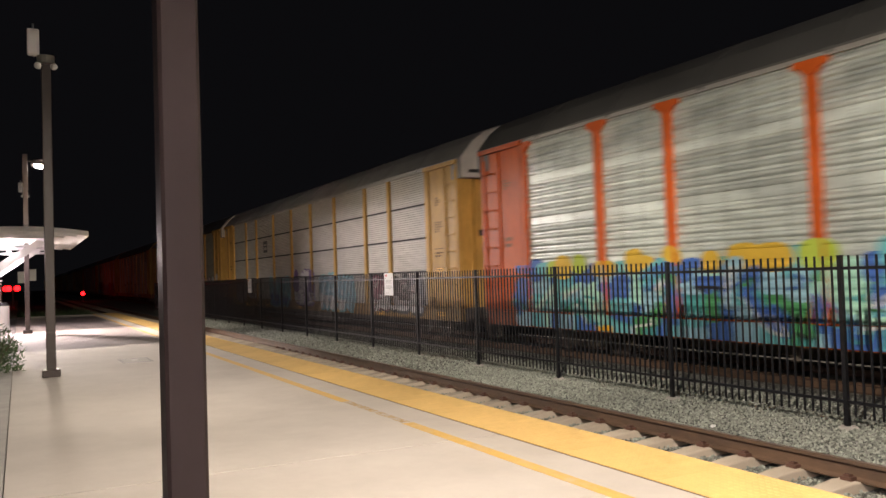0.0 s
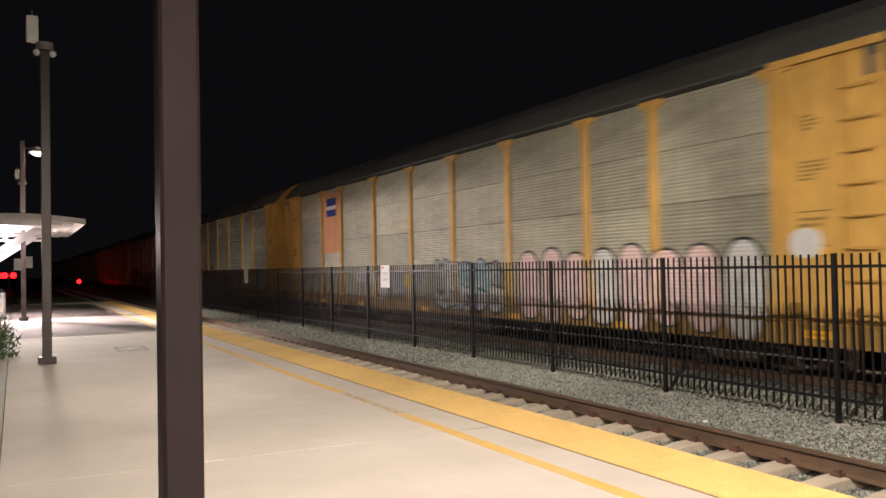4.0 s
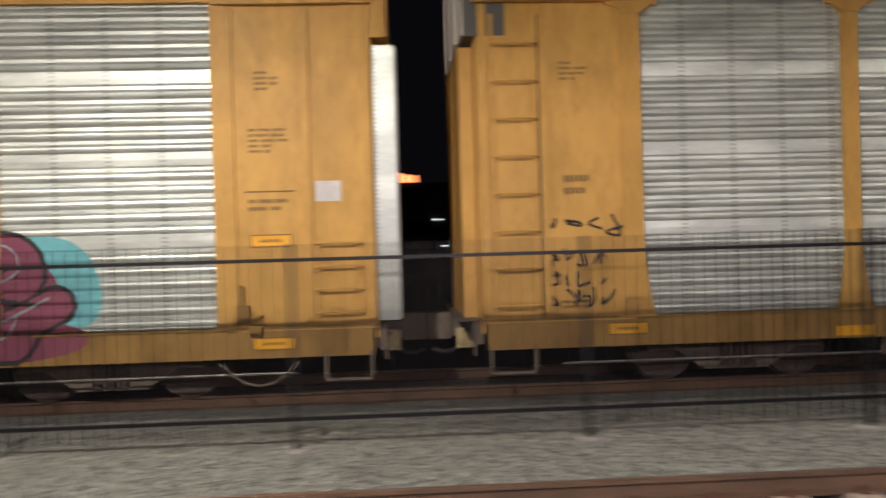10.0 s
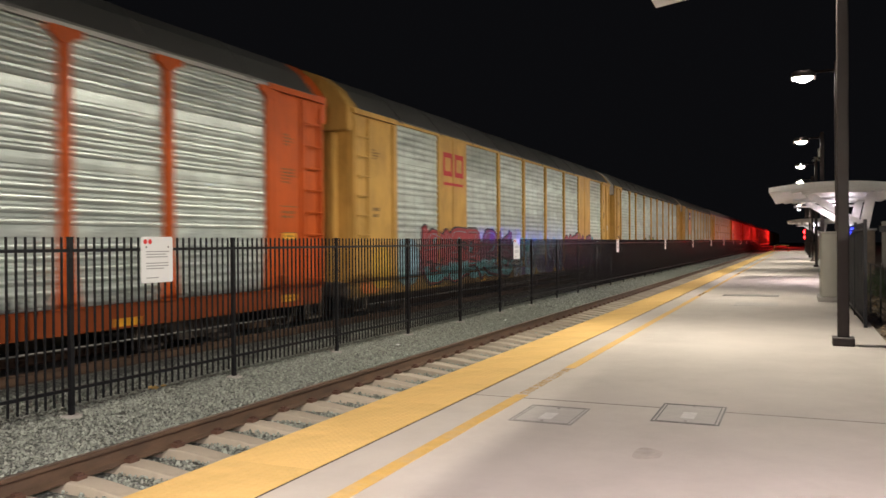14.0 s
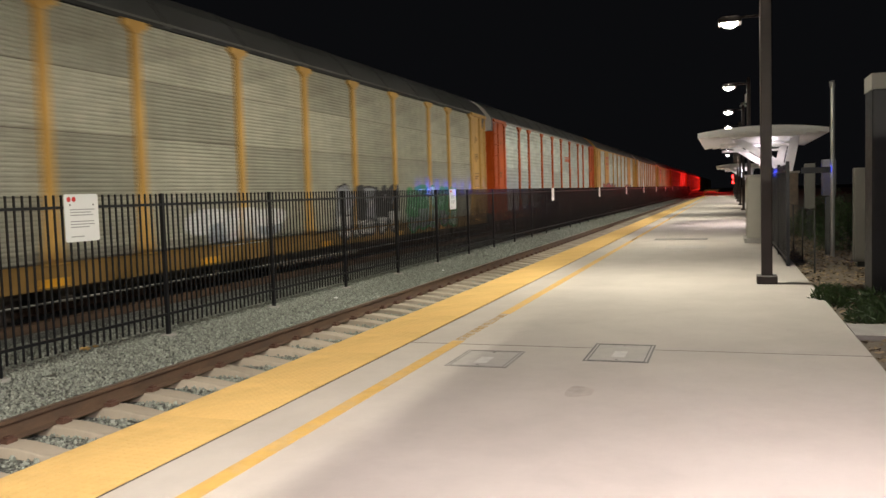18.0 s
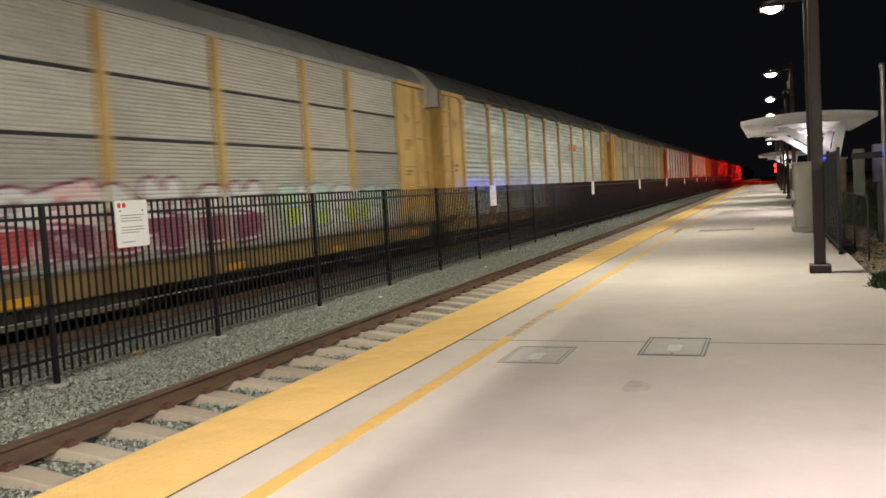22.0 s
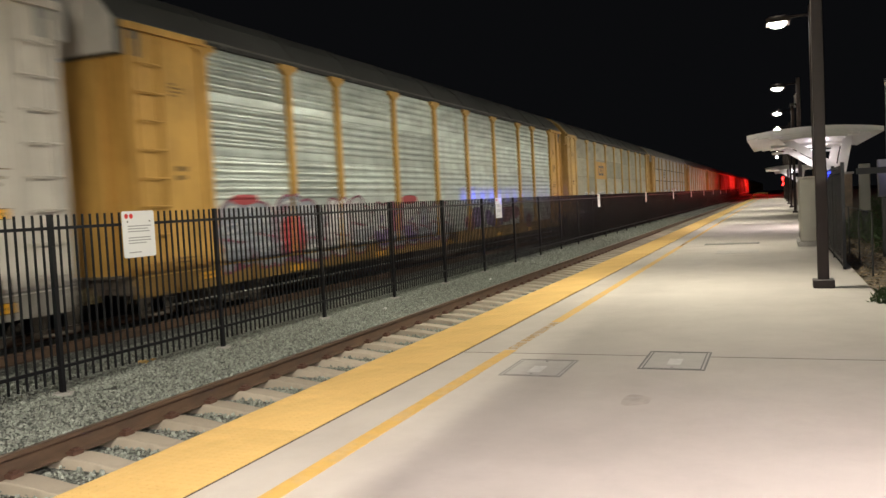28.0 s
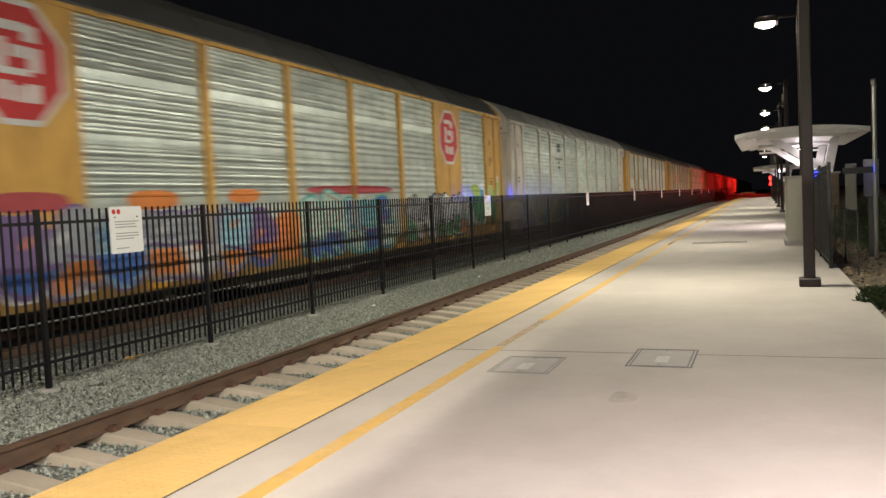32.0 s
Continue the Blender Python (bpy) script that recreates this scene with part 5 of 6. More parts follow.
            if e == 0:
                shared("stencil_rule", "rule", lambda m: box(m, -0.29, 0.29, -0.003, 0.0, 0, 0.018), STENCIL, car, (cx, -HALF - 0.013, 2.5), "dark stencilled rule")
            for zz in (1.93, 0.72) if e == 0 else (0.76,):
                plate = shared("warning_plate", "wplate", framed_plate, REFLECT, car, (cx if e == 0 else -(u1 - 1.75), -HALF - (0.014 if zz > 1 else 0.003), zz), "yellow warning plate with worn print")
                shared("plate_print", "wframe", plate_frame, STENCIL, plate, (0, 0, 0), "dark border and print")
            shared("placard", ("placard", e), lambda m: box(m, -0.13, 0.13, -0.01, 0.0, -0.13, 0.13), PLACARD, car, (x + s * 0.14, -0.72, 0.62), "small mottled yellow placard beside the coupler")
            shared("uncoupling_lever", ("lever", e), lambda m: (tube(m, (x + s * 0.1, -1.45, 0.72), (x + s * 0.16, -0.3, 0.72), 0.016, 6), tube(m, (x + s * 0.1, -1.45, 0.72), (x + s * 0.1, -1.47, 0.48), 0.016, 6)), UNDER, car, (0, 0, 0), "bent steel uncoupling lever")
            shared("end_sill", ("endsill", e), lambda m: (box(m, min(x, x + s * 0.12), max(x, x + s * 0.12), -1.48, 1.48, 0.62, 0.9), box(m, min(x, x + s * 0.3), max(x, x + s * 0.3), -1.3, 1.3, 0.88, 0.92)), UNDER, car, (0, 0, 0), "grimy end sill with a walkway grating")

        if e == 0 and detail:
            gx = -(u0 + 1.55)

            def latch(m, gx=gx):
                box(m, gx - 0.07, gx + 0.07, -HALF - 0.14, -HALF - 0.02, 0.98, 1.18)
                box(m, gx + 0.05, gx + 0.2, -HALF - 0.11, -HALF - 0.02, 0.86, 0.95)
                tube(m, (gx - 0.02, -HALF - 0.09, 1.1), (gx - 0.02, -HALF - 0.09, 1.42), 0.022, 6)
                tube(m, (gx - 0.2, -HALF - 0.07, 0.9), (gx + 0.22, -HALF - 0.07, 1.06), 0.02, 6)
            shared("latch_gear", ("latch", colour.name, round(u1 - u0, 2)), latch, SILLS[colour.name], car, label="rusty ramp latch gear on the end panel")

            def cable(m, gx=gx):
                pts = [(gx + 0.9 * q - 0.3, -HALF + 0.02, 0.5 - 0.28 * (1 - (2 * q - 1) ** 2)) for q in (0, 0.15, 0.3, 0.5, 0.7, 0.85, 1)]
                for p, q in zip(pts, pts[1:]):
                    tube(m, p, q, 0.015, 5)
            shared("hanging_hose", ("cable", colour.name, round(u1 - u0, 2)), cable, UNDER, car, label="slack grimy hose under the sill")
        if detail and not (e == 0 and boards):
            gap = -u1 + 0.70 if e == 1 else -u0 - 0.745
            shared("door_gap", ("doorgap", e), lambda m: box(m, gap, gap + 0.045, -HALF - 0.016, -HALF - 0.012, FLOOR, EAVE - 0.2), EAVEDARK, car, label="dark gap beside the end panel")

        def coupler(m, x=x, s=s):
            box(m, x - 0.1, x + s * 0.35, -0.12, 0.12, 0.58, 0.86)
            box(m, min(x + s * 0.3, x + s * 0.62), max(x + s * 0.3, x + s * 0.62), -0.17, 0.17, 0.55, 0.9)
        shared("coupler", ("coupler", e), coupler, UNDER, car, label="cast iron coupler")

        def hose(m, x=x, s=s):
            pts = [(x + s * q, -0.55 + 0.15 * q, 0.75 - 1.6 * q + 1.9 * q * q) for q in (0.08, 0.2, 0.32, 0.45, 0.58)]
            for p, q in zip(pts, pts[1:]):
                tube(m, p, q, 0.03, 6)
        shared("brake_hose", ("hose", e), hose, EAVEDARK, car, label="black rubber brake hose")

        def stirrup(m, u=u0 + 0.35 if e == 0 else u1 - 0.35):
            for dx in (-0.27, 0.27):
                box(m, -u + dx - 0.02, -u + dx + 0.02, -HALF - 0.03, -HALF + 0.01, 0.28, 0.6)
            box(m, -u - 0.27, -u + 0.27, -HALF - 0.03, -HALF + 0.01, 0.26, 0.29)
        shared("stirrup_step", ("stirrup", e, colour.name, round(stops[0], 2)), stirrup, UNDER, car)
        truck(car, 3.9 if e == 0 else PITCH - 3.9, detail)
    # sides
    spans = list(zip(stops, stops[1:]))
    for i, (u0, u1) in enumerate(spans):
        if i in boards:
            def board(m, w=u1 - u0):
                box(m, -w, 0, -0.02, 0.03, FLOOR, EAVE - 0.02)
                box(m, -w * 0.5 - 0.03, -w * 0.5 + 0.03, -0.035, -0.02, FLOOR, EAVE - 0.02)
            shared("side_board", ("board", round(u1 - u0, 2), colour.name), board, colour, car, (-u0, -HALF, 0), "plain painted side board")
        else:
            w = round(u1 - u0, 2)
            for k in range(4) if detail else (None,):
                shared("side_sheet", (style, w, sheet_mat.name, k), lambda m: sheet(m, style, w, k), sheet_mat, car, (-u1, -HALF + 0.012, 0))
        if style == "lined":
            for k in (1, 2, 3):
                shared("panel_joint", ("joint", w), lambda m: box(m, -w + 0.1, -0.1, -0.006, 0.02, -0.006, 0.045), EAVEDARK, car, (-u0, -HALF + 0.012, FLOOR + k * SEC), "dark open joint between panel rows")
    for i, p in enumerate(stops):
        if (i - 1) in boards or i in boards:
            continue
        shared("upright", ("upright", post_mat.name, flare), lambda m: upright(m, flare, 0), post_mat, car, (-p, -HALF, 0))
    shared("brake_pipe", "pipe", lambda m: tube(m, (-b + 1, 0, 0), (-a - 1, 0, 0), 0.015, 6), PIPE, car, (0, -HALF + 0.25, 0.33), "pale pipe under the sill")
    for u in (5.6, 9.5, 14.2, 19.0, 22.8):
        shared("pipe_bracket", "bracket", lambda m: box(m, -0.03, 0.03, -0.02, 0.02, 0.3, 0.6), UNDER, car, (-u, -HALF + 0.25, 0))
        if detail:
            shared("reflector", "reflector", lambda m: box(m, -0.24, 0.24, -0.006, 0.0, -0.06, 0.06), REFLECT, car, (-u - 0.5, -HALF - 0.002, 0.64), "yellow reflector strip")
    shared("center_sill", "centre", lambda m: (box(m, -b + 5.5, -a - 5.5, -0.35, 0.35, 0.25, 0.62), box(m, -16.5, -12, -1.1, -0.4, 0.22, 0.6)), UNDER, car, label="dark underframe beam and tanks")
    return car


def emblem(car, u, z, pieces, style="ribbed", lift=0.055):
    """A painted mark of plain bars: (material, x offset, z offset, half width, half height)."""
    for m, dx, dz, w, h in pieces:
        bm = bmesh.new()
        box(bm, -u + dx - w, -u + dx + w, -HALF - lift - 0.002, -HALF - lift, z + dz - h, z + dz + h)
        part("emblem_bar", bm, m, car, "plain bar of a painted emblem")


def tag(car, u, z, seed, n, size, material, lift=0.016):
    """Thin scrawled marks, a short ribbon for each stroke."""
    r = random.Random(seed)
    for k in range(n):
        pts, x, w = [], -u + k * size * 0.8, z + r.uniform(-0.1, 0.1) * size
        for q in range(r.randint(3, 5)):
            pts.append((x + r.uniform(-0.4, 0.4) * size, w + r.uniform(-0.5, 0.5) * size))
        pts = curve(pts, 4)
        bm = bmesh.new()
        for (x0, z0), (x1, z1) in zip(pts, pts[1:]):
            tube(bm, (x0, -HALF - lift, z0), (x1, -HALF - lift, z1), 0.016, 5)
        tagged(part("scrawl", bm, material, car), "thin dark scrawled mark", kind="stuff")


def octagon(car, u, z, r, material):
    """A red eight-sided painted emblem with a pale rim and pale plain shapes."""
    for size, m, lift in ((1.0, SPRAY["white"], 0.041), (0.9, material, 0.044)):
        bm = bmesh.new()
        prism(bm, [(-u + 0.95 * size * r * math.cos(a), z + size * r * math.sin(a)) for a in [k * math.pi / 4 + 0.3927 for k in range(8)]], "y", -HALF - lift, -HALF - lift + 0.003)
        part("emblem_octagon", bm, m, car, "pale rim of a painted emblem" if size == 1 else "red eight-sided painted emblem")
    for dx, dz, w, h in ((-0.12, 0.52, 0.30, 0.07), (0.24, 0.44, 0.12, 0.12), (-0.3, 0.12, 0.09, 0.22), (0.02, 0.16, 0.14, 0.09), (0.3, 0.06, 0.10, 0.18), (-0.1, -0.14, 0.32, 0.05), (-0.26, -0.42, 0.10, 0.14), (0.0, -0.46, 0.09, 0.12), (0.26, -0.44, 0.11, 0.14)):
        block("emblem_shape", SPRAY["white"], car, -u + (dx - w) * r, -u + (dx + w) * r, -HALF - 0.048, -HALF - 0.0445, z + (dz - h) * r, z + (dz + h) * r)


rng = random.Random(7)
CARS = {}


def plain(n, kind):
    if kind == "yellow":
        return railcar("ribbed", CARYELLOW, GALV, ROOF, "silver ribbed car-carrier railcar with yellow uprights and ends", detail=False)
    if kind == "orange":
        return railcar("ribbed", CARORANGE, GALV, ROOF, "silver ribbed car-carrier railcar with orange uprights and ends", detail=False)
    if kind == "boarded":
        return railcar("ribbed", CARYELLOW, GALV, ROOF, "yellow boarded car-carrier railcar with silver ribbed panels", stops=BOARDED, boards=(1, 7), flare=False, detail=False)
    return railcar("fine", CARYELLOW, WEATHERED, ROOF, "weathered grey car-carrier railcar with yellow uprights", detail=False)


for n, kind in ((-12, "yellow"), (-11, "fine"), (-10, "yellow"), (-9, "orange"), (-8, "yellow"), (-7, "fine"), (-6, "yellow"), (-5, "fine"), (-4, "yellow"), (-3, "fine"), (-2, "yellow"), (12, "fine"), (13, "yellow")):
    CARS[n] = plain(n, kind)

c = CARS[-1] = railcar("ribbed", CARORANGE, GALV, ROOF, "orange and silver car-carrier railcar covered in bright multicoloured graffiti", cap=ROOF)
spray(c, "ribbed", POSTS, wild(rng, 16.5, 26.0, 0.56, 1.85, ["teal", "cyan", "blue", "sky", "cyan", "green", "mint", "blue"], ["yellow", "yellow", "blue", "cyan", "lime"]) + wild(rng, 8.5, 16.5, 0.56, 1.9, ["cyan", "sky", "lime", "green", "mint", "blue", "peach", "orange"], ["orange", "green", "mint", "mint", "yellow"]))

c = CARS[0] = railcar("lined", CARYELLOW, PERFORATED, ROOFPALE, "pale perforated car-carrier railcar with yellow uprights and dark graffiti", flare=False, cap=ENDCAP)
spray(c, "lined", POSTS, bubbles(rng, 3.0, 6.8, 0.7, 1.9, ["maroon", "purple", "grey", "black"], "black", 5, "pink", ("white",)) + bubbles(rng, 8.3, 11.8, 0.62, 2.0, "sky", "cyan", 4, "white", ("sky", "white")) + bubbles(rng, 12.6, 15.2, 0.75, 2.2, ["white", "purple"], "purple", 4, None, ("purple", "white")) + bubbles(rng, 16.0, 19.0, 0.62, 1.95, "cyan", "sky", 4, "white", ("blue",)) + stripes(rng, 21, 25.5, 0.7, 1.6, ["silver", "grey", "silver"], 8))
emblem(c, 19.8, 3.35, [(LOGODARK, 0, 0.2, 0.34, 0.07), (LOGODARK, 0, 0.02, 0.28, 0.04), (LOGODARK, 0.28, 0.02, 0.05, 0.14), (LOGODARK, -0.28, 0.02, 0.05, 0.14), (LOGODARK, 0, -0.2, 0.34, 0.06)], lift=-0.01)

c = CARS[1] = railcar("fine", CARYELLOW, WEATHERED, ROOF, "weathered grey-green car-carrier railcar with yellow uprights and pale pink graffiti", flare=True, cap=ENDCAP)
spray(c, "fine", POSTS, [("black", 3.2 + 0.88 * k, 1.36, 0.46, 0.84 - 0.06 * (k % 3), 0.05 * (k % 2), 0) for k in range(8)] + [("pink" if k % 4 else "white", 3.2 + 0.88 * k, 1.36, 0.41, 0.79 - 0.06 * (k % 3), 0.05 * (k % 2), 1 + k % 2) for k in range(8)] + [("grey", strokes([(curve([(3.0 + 0.88 * k, 1.0), (3.3 + 0.88 * k, 1.25), (3.2 + 0.88 * k, 1.6)]), 0.03)]), 3, 0.7, 2.1) for k in range(8)] + bubbles(rng, 10.4, 14.0, 0.7, 2.0, ["grey", "sky", "white"], "black", 5, "white", ("white",)) + stripes(rng, 15, 20, 0.8, 1.7, ["white", "grey", "yellow"], 9) + [("white", 2.0, 2.05, 0.28, 0.22, 0, 1)])
block("logo_board", PEACH, c, -23.2, -21.4, -HALF - 0.012, -HALF - 0.002, 2.4, 4.6, label="peach painted panel")
emblem(c, 22.3, 4.05, [(LOGOBLUE, 0, 0.2, 0.5, 0.14), (SPRAY["white"], 0, 0, 0.5, 0.06), (LOGOBLUE, 0, -0.2, 0.5, 0.12)], lift=0.014)

c = CARS[2] = railcar("ribbed", CARYELLOW, GALV, ROOF, "bright silver car-carrier railcar with yellow uprights and black outlined graffiti", cap=(None, ENDCAP))
crown = curve([(18.85, 0.97), (18.74, 1.59), (18.06, 1.99), (17.3, 1.85), (17.1, 1.4), (16.5, 1.83), (16.1, 2.17), (15.75, 1.8), (15.25, 1.79), (14.67, 2.05), (14.15, 1.83), (14.0, 1.4), (14.35, 1.18), (13.7, 1.08), (13.1, 0.95)])
hem = curve([(18.85, 0.97), (18.3, 0.72), (17.95, 0.9), (17.4, 1.05), (16.9, 0.7), (16.3, 0.93), (15.7, 1.12), (15.3, 0.7), (14.9, 1.05), (14.4, 0.75), (13.6, 0.85), (13.1, 0.95)])
spray(c, "ribbed", POSTS, [("black", strokes([(crown, 0.05), (hem, 0.075)]), 3, 0.6, 2.3), ("lime", strokes([([(u, z - 0.09) for u, z in crown if z > 1.35], 0.038)]), 2, 1.1, 2.2), ("silver", strokes([(curve([(18.5, 1.1), (17.5, 1.35), (16.4, 1.3), (15.4, 1.4), (14.3, 1.2)]), 0.26)]), 1, 0.7, 1.9), ("black", 17.45, 1.33, 0.13, 0.12, 0, 4), ("black", 14.57, 1.42, 0.12, 0.14, 0, 4), ("black", 16.9, 1.15, 0.2, 0.1, 0.5, 4), ("red", 19.2, 1.25, 0.16, 0.28, 0.4, 5), ("red", 13.1, 1.25, 0.16, 0.3, 0, 5), ("green", 19.5, 1.1, 0.1, 0.16, 0, 5), ("lime", 14.0, 1.6, 0.1, 0.2, 0, 5)] + bubbles(rng, 9.2, 12.6, 0.7, 1.9, ["silver", "white"], "black", 4, "lime", ("silver", "grey")))
tag(c, 20.6, 1.75, 21, 5, 0.2, SPRAY["black"], 0.0)
block("stencil_band", LOGODARK, c, -9.2, -7.5, -HALF - 0.008, -HALF - 0.002, 0.62, 0.8, label="black band with pale stencil bars")
for k in range(7):
    block("stencil_bar", SPRAY["grey"], c, -9.1 + 0.22 * k, -8.97 + 0.22 * k, -HALF - 0.011, -HALF - 0.008, 0.66, 0.77)
for dz, seed, size in ((0.05, 3, 0.30), (-0.31, 14, 0.22), (-0.57, 5, 0.22), (-0.80, 16, 0.26)):
    tag(c, 27.0, 1.95 + dz, seed, 4, size, SPRAY["black"])

c = CARS[3] = railcar("ribbed", CARYELLOW, GALV, ROOF, "yellow boarded car-carrier railcar with silver panels and maroon graffiti letters", stops=BOARDED, boards=(1, 7), flare=False)
spray(c, "ribbed", BOARDED, [("cyan", 4.4, 1.5, 0.55, 0.55, 0.2, 0), ("maroon", 7.0, 0.85, 3.0, 0.33, 0, 0)] + bubbles(rng, 4.3, 10.0, 0.62, 2.15, ["red", "red", "maroon"], "black", 5, "grey", ("maroon",)) + wild(rng, 10.2, 16.2, 0.62, 1.7, ["purple", "grey", "white", "sky", "silver", "purple"], ["sky", "cyan", "sky"]) + [("yellow", 14.0, 0.7, 0.5, 0.12, 0, 3), ("yellow", 11.2, 0.68, 0.3, 0.10, 0, 3)] + bubbles(rng, 16.4, 24.0, 0.66, 2.3, ["red", "maroon", "red"], "black", 5, "grey", ("maroon", "cyan")) + [("sky", 25.0, 1.3, 0.7, 0.6, 0, 1), ("yellow", 26.5, 1.2, 0.5, 0.5, 0, 1), ("orange", 27.0, 0.8, 0.5, 0.2, 0, 1)])
emblem(c, 22.0, 4.0, [(LOGORED, sx * 0.42 + dx, dz, w, h) for sx in (-1, 1) for dx, dz, w, h in ((0, 0.26, 0.33, 0.07), (0, -0.26, 0.33, 0.07), (-0.27, 0, 0.06, 0.19), (0.27, 0, 0.06, 0.19))] + [(LOGORED, 0, -0.55, 0.72, 0.04)], lift=0.037)
door = block("end_door", GALV, c, -0.62, -0.36, -1.50, -1.02, 0.95, 4.22, label="galvanised end door leaf")
for k in range(5):
    bm = bmesh.new()
    tube(bm, (-0.36, -1.46 + 0.1 * k, 0.97), (-0.36, -1.46 + 0.1 * k, 4.2), 0.03, 8)
    part("door_rib", bm, ENDGREY, door, "rolled door rib")
block("end_door", ENDCAP, c, -0.62, -0.34, -1.0, -0.2, 0.95, 4.15, label="pale grey end door leaf")
block("white_plate", SPRAY["white"], c, -1.32, -1.02, -HALF - 0.018, -HALF - 0.013, 2.38, 2.62, label="white stencilled plate")

c = CARS[4] = railcar("ribbed", CARORANGE, GALV, ROOF, "silver ribbed car-carrier railcar with orange uprights, sill and ends", cap=(None, ENDCAP))
emblem(c, 10.9, 3.55, [(LOGOORANGE, k * 0.28 - 0.7, 0.04 * (k % 2), 0.12, 0.10) for k in range(6)] + [(LOGOORANGE, 0, 0.18, 1.0, 0.03)], lift=0.0)
spray(c, "ribbed", POSTS, [("sky", 13.2, 1.2, 0.5, 0.35, 0, 0), ("red", 12.6, 1.5, 0.2, 0.3, 0, 1)])

c = CARS[5] = railcar("fine", CARYELLOW, WEATHERED, ROOF, "weathered grey car-carrier railcar with yellow uprights and green graffiti", cap=ENDCAP)
spray(c, "fine", POSTS, bubbles(rng, 4.5, 9.3, 0.62, 2.05, ["green", "sea", "green"], "green", 5, "sea", ("sea", "grey")) + bubbles(rng, 10.0, 14.0, 0.7, 2.1, ["grey", "white", "black"], "black", 5, None, ("white", "grey")) + stripes(rng, 17, 23, 0.8, 1.6, ["grey", "white"], 9))

c = CARS[6] = railcar("ribbed", CARYELLOW2, GALV, ROOF, "silver ribbed car-carrier railcar with yellow uprights and an orange emblem", cap=ENDCAP)
emblem(c, 10.0, 3.55, [(LOGOORANGE, k * 0.28 - 0.7, 0.04 * (k % 2), 0.12, 0.10) for k in range(6)] + [(LOGOORANGE, 0, 0.18, 1.0, 0.03)], lift=0.0)
spray(c, "ribbed", POSTS, bubbles(rng, 5, 11, 0.62, 1.55, ["grey", "white", "pink"], "grey", 7, None, ("white", "maroon")) + stripes(rng, 12, 20, 0.7, 1.6, ["grey", "white", "sky"], 10))

c = CARS[7] = railcar("lined", CARYELLOW2, PERFORATED, ROOFPALE, "pale perforated car-carrier railcar with yellow uprights and white and red graffiti", flare=False, cap=ENDCAP)
spray(c, "lined", POSTS, bubbles(rng, 3.2, 8.2, 1.2, 2.15, ["white", "sea"], "grey", 8, None, ("lime", "white")) + bubbles(rng, 9.0, 15.2, 1.1, 2.25, ["white", "pink", "white"], "maroon", 6, None, ("maroon", "red")) + bubbles(rng, 16, 23, 0.9, 2.15, ["white", "grey"], "grey", 7, None, ("white",)))
emblem(c, 19.8, 3.35, [(LOGODARK, 0, 0.25, 0.5, 0.05), (LOGODARK, 0, 0.05, 0.55, 0.05), (LOGODARK, 0, -0.15, 0.5, 0.05)], lift=-0.008)

c = CARS[8] = railcar("fine", CARYELLOW2, WEATHERED, ROOF, "weathered grey car-carrier railcar with yellow uprights and a yellow emblem board")
block("logo_board", CARYELLOW, c, -21.2, -18.4, -HALF - 0.02, -HALF - 0.002, 2.75, 3.7, label="yellow painted emblem board")
emblem(c, 19.8, 3.22, [(LOGODARK, sx * 0.36 + dx, dz, w, h) for sx in (-1, 1) for dx, dz, w, h in ((0, 0.21, 0.29, 0.055), (0, -0.21, 0.29, 0.055), (-0.24, 0, 0.05, 0.155), (0.24, 0, 0.05, 0.155))], lift=0.022)
spray(c, "fine", POSTS, bubbles(rng, 8.5, 14.0, 0.8, 2.1, ["grey", "white"], "grey", 6, None, ("white", "lime")) + bubbles(rng, 16.0, 25.0, 0.75, 2.05, ["white", "grey", "grey"], "white", 8, None, ("white", "grey")))

c = CARS[9] = railcar("ribbed", CARYELLOW, GALV, ROOF, "silver ribbed car-carrier railcar with yellow uprights and red graffiti", cap=ENDCAP)
spray(c, "ribbed", POSTS, bubbles(rng, 20.0, 25.8, 0.75, 2.1, ["silver", "grey", "white"], "maroon", 6, "white", ("maroon", "silver", "grey")) + [("red", 23.4, 1.3, 0.45, 0.4, 0.2, 6), ("red", 25.0, 2.05, 0.4, 0.10, 0, 6), ("red", 17.6, 1.95, 0.5, 0.12, 0, 6)] + bubbles(rng, 14.6, 19.6, 0.75, 1.95, ["grey", "maroon", "silver"], "maroon", 6, None, ("grey", "purple")) + stripes(rng, 6, 14, 0.7, 1.7, ["grey", "maroon", "purple", "white"], 10))

c = CARS[10] = railcar("ribbed", CARWHITE, GALV, ROOFPALE, "silver ribbed car-carrier railcar with white uprights and green graffiti", cap=ENDCAP)
spray(c, "ribbed", POSTS, wild(rng, 3, 10, 0.56, 1.35, ["green", "green", "teal", "green", "lime"], ["green", "teal"]) + wild(rng, 10, 12.6, 0.56, 1.35, ["yellow", "lime", "green", "yellow"], ["green", "yellow"]) + wild(rng, 12.6, 14.6, 0.56, 1.4, ["blue", "blue", "sky", "blue"], ["blue", "sky"]) + wild(rng, 15.6, 20, 0.56, 1.4, ["green", "green", "teal", "green", "blue"], ["green"]) + wild(rng, 20, 24, 0.56, 1.4, ["yellow", "lime", "green", "yellow", "silver"], ["silver", "green"]) + wild(rng, 24.2, 26.2, 0.6, 1.3, ["purple", "grey", "white", "blue", "silver"], ["grey", "white"]))
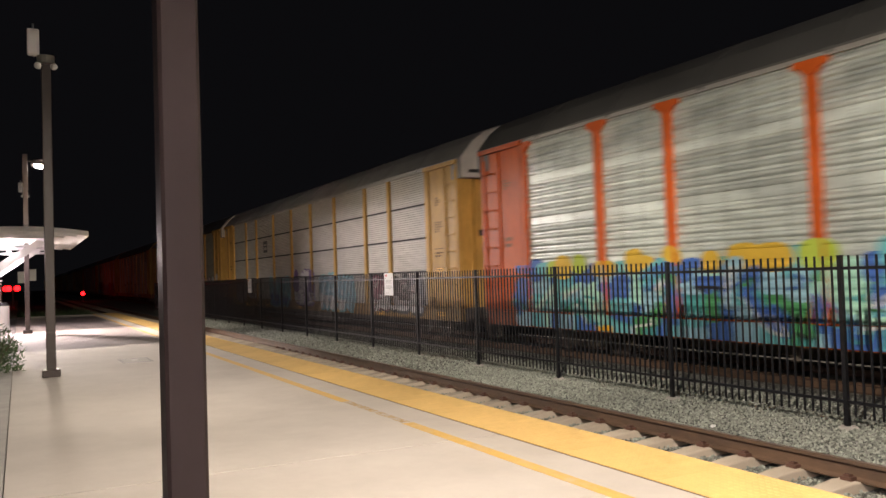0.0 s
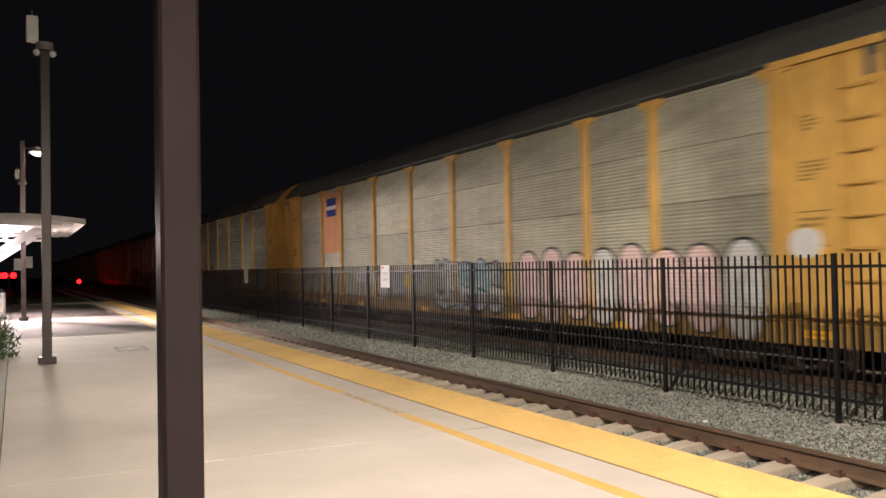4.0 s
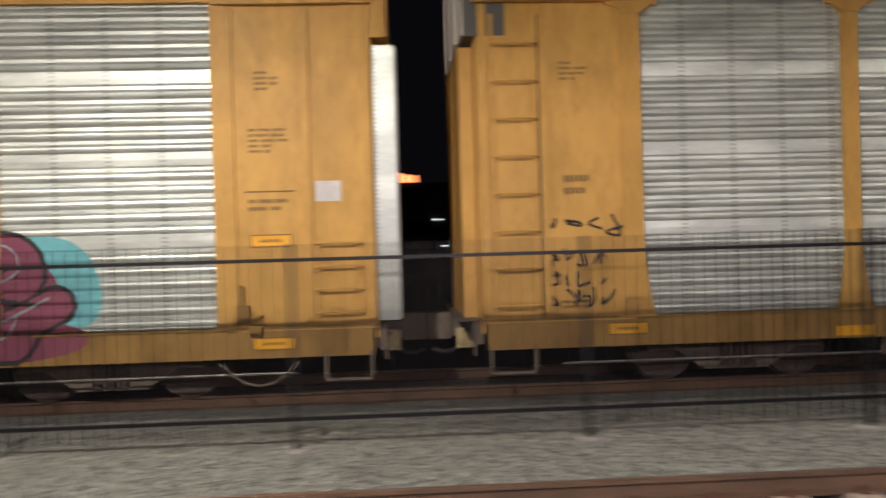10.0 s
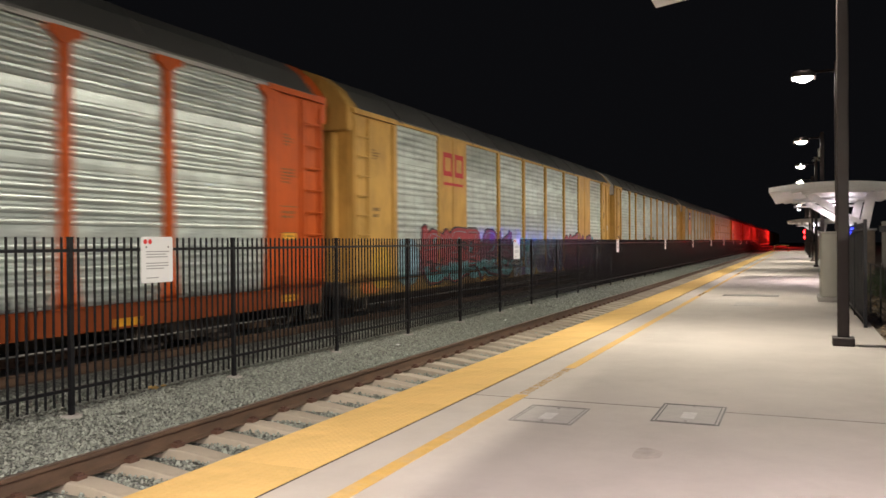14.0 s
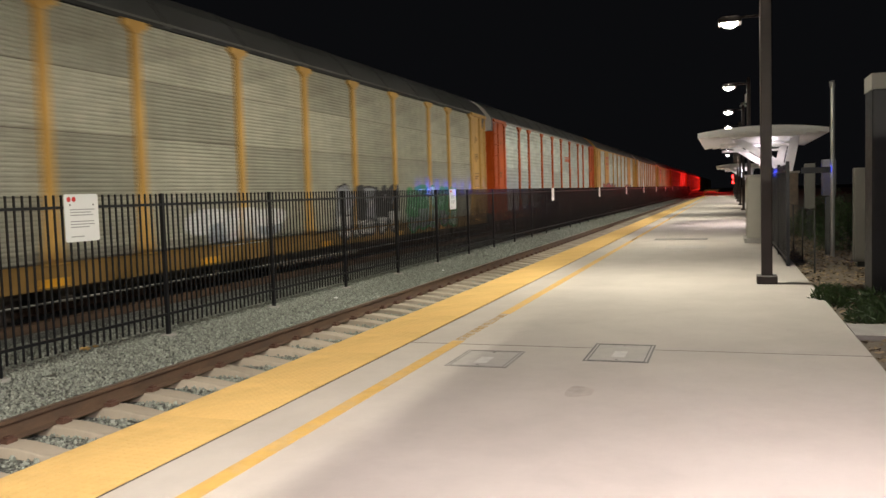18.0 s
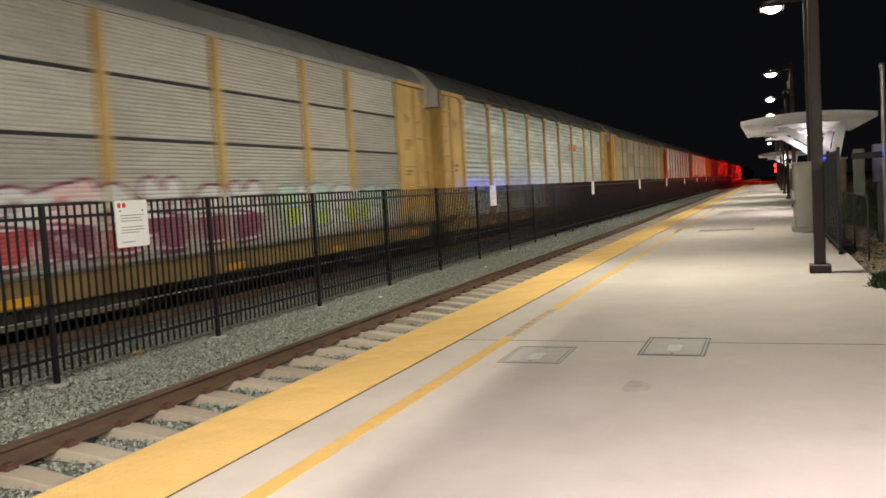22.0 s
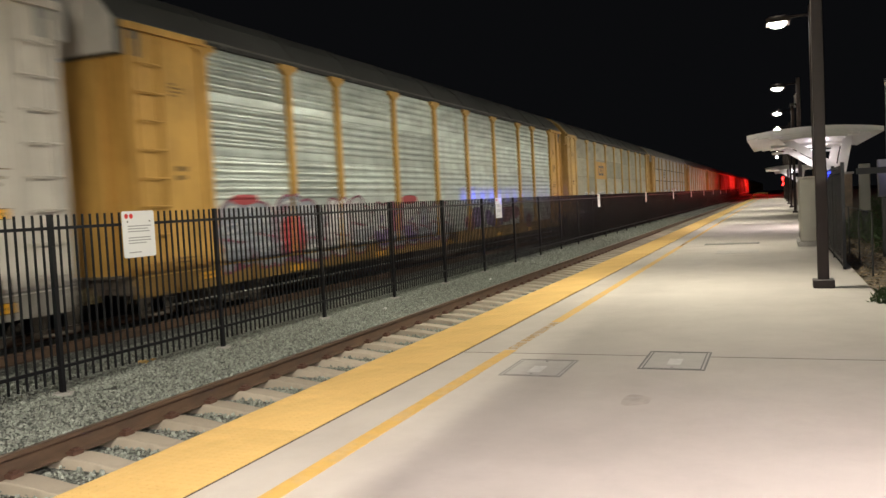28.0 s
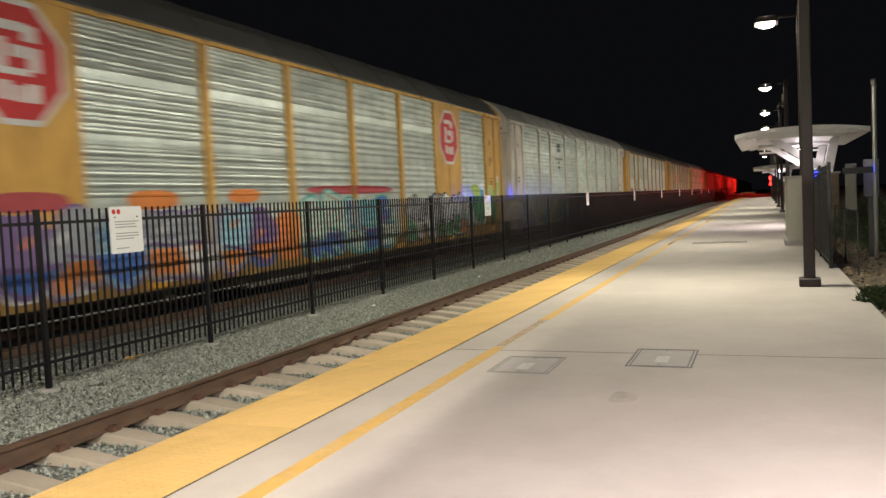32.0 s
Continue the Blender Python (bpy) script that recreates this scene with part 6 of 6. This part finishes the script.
emblem(c, 19.6, 4.0, [(LOGODARK, 0, 0.18, 0.36, 0.10), (LOGODARK, 0, -0.04, 0.30, 0.08), (LOGODARK, 0, -0.45, 0.8, 0.03), (LOGODARK, 0, -0.62, 0.12, 0.06), (LOGODARK, 0, -0.85, 0.16, 0.06)], lift=0.0)

c = CARS[11] = railcar("ribbed", CARYELLOW, GALV, ROOF, "yellow boarded car-carrier railcar with silver panels, red emblems and blue graffiti", stops=BOARDED, boards=(1, 7), flare=False)
octagon(c, 6.05, 3.75, 0.9, LOGORED)
octagon(c, 22.0, 3.85, 0.9, LOGORED)
spray(c, "ribbed", BOARDED, [("green", 1.7, 1.5, 0.6, 0.6, 0, 0), ("lime", 2.0, 2.0, 0.35, 0.3, 0.4, 1), ("lime", 1.2, 2.05, 0.3, 0.35, -0.4, 1), ("green", 3.2, 1.6, 0.7, 0.6, 0.2, 1), ("lime", 3.6, 2.1, 0.5, 0.2, 0.5, 2)] + bubbles(rng, 4.6, 9.6, 0.7, 2.05, ["black", "grey", "white"], "black", 7, "white", ("white", "green", "orange")) + bubbles(rng, 10.2, 15.0, 0.62, 2.1, ["sky", "cyan", "sea", "blue"], "teal", 5, "red", ("blue", "sea")) + [("red", 12.5, 2.15, 2.2, 0.10, 0, 0), ("orange", 15.6, 1.2, 0.5, 0.5, 0, 2)] + bubbles(rng, 16.0, 23.5, 0.65, 1.9, ["sky", "white", "grey", "purple"], "purple", 8, None, ("blue", "white", "orange")) + [("orange", 17.0, 2.05, 0.5, 0.14, 0, 1), ("orange", 19.5, 2.0, 0.6, 0.16, 0, 1), ("red", 22.0, 2.0, 0.7, 0.14, 0, 1)])
block("white_plate", SPRAY["white"], c, -1.32, -1.02, -HALF - 0.018, -HALF - 0.013, 2.38, 2.62, label="white stencilled plate")


def motions():
    for n, car in CARS.items():
        walk(car, [(t, pose(train_x(t) - n * PITCH, TRACK_Y, RAIL_Z)) for t in (0, 2, 4, 6, 8, 10, 12, 14, 16, 18, 20, 22, 24, 26, 28, 30, 32)])
    times, t, last = [0.0], 0.0, train_x(0)
    while t < 32:
        t += 0.01
        if train_x(t) - last > 0.42 * 1.4 or t >= 32:
            times.append(min(round(t, 2), 32.0))
            last = train_x(t)
    angle = [math.degrees(train_x(t) / 0.42) for t in times]
    for ws, sx in WHEEL_SETS:
        walk(ws, [(t, pose(sx, 0, 0.42, 0, a, 0)) for t, a in zip(times, angle)])


motions()
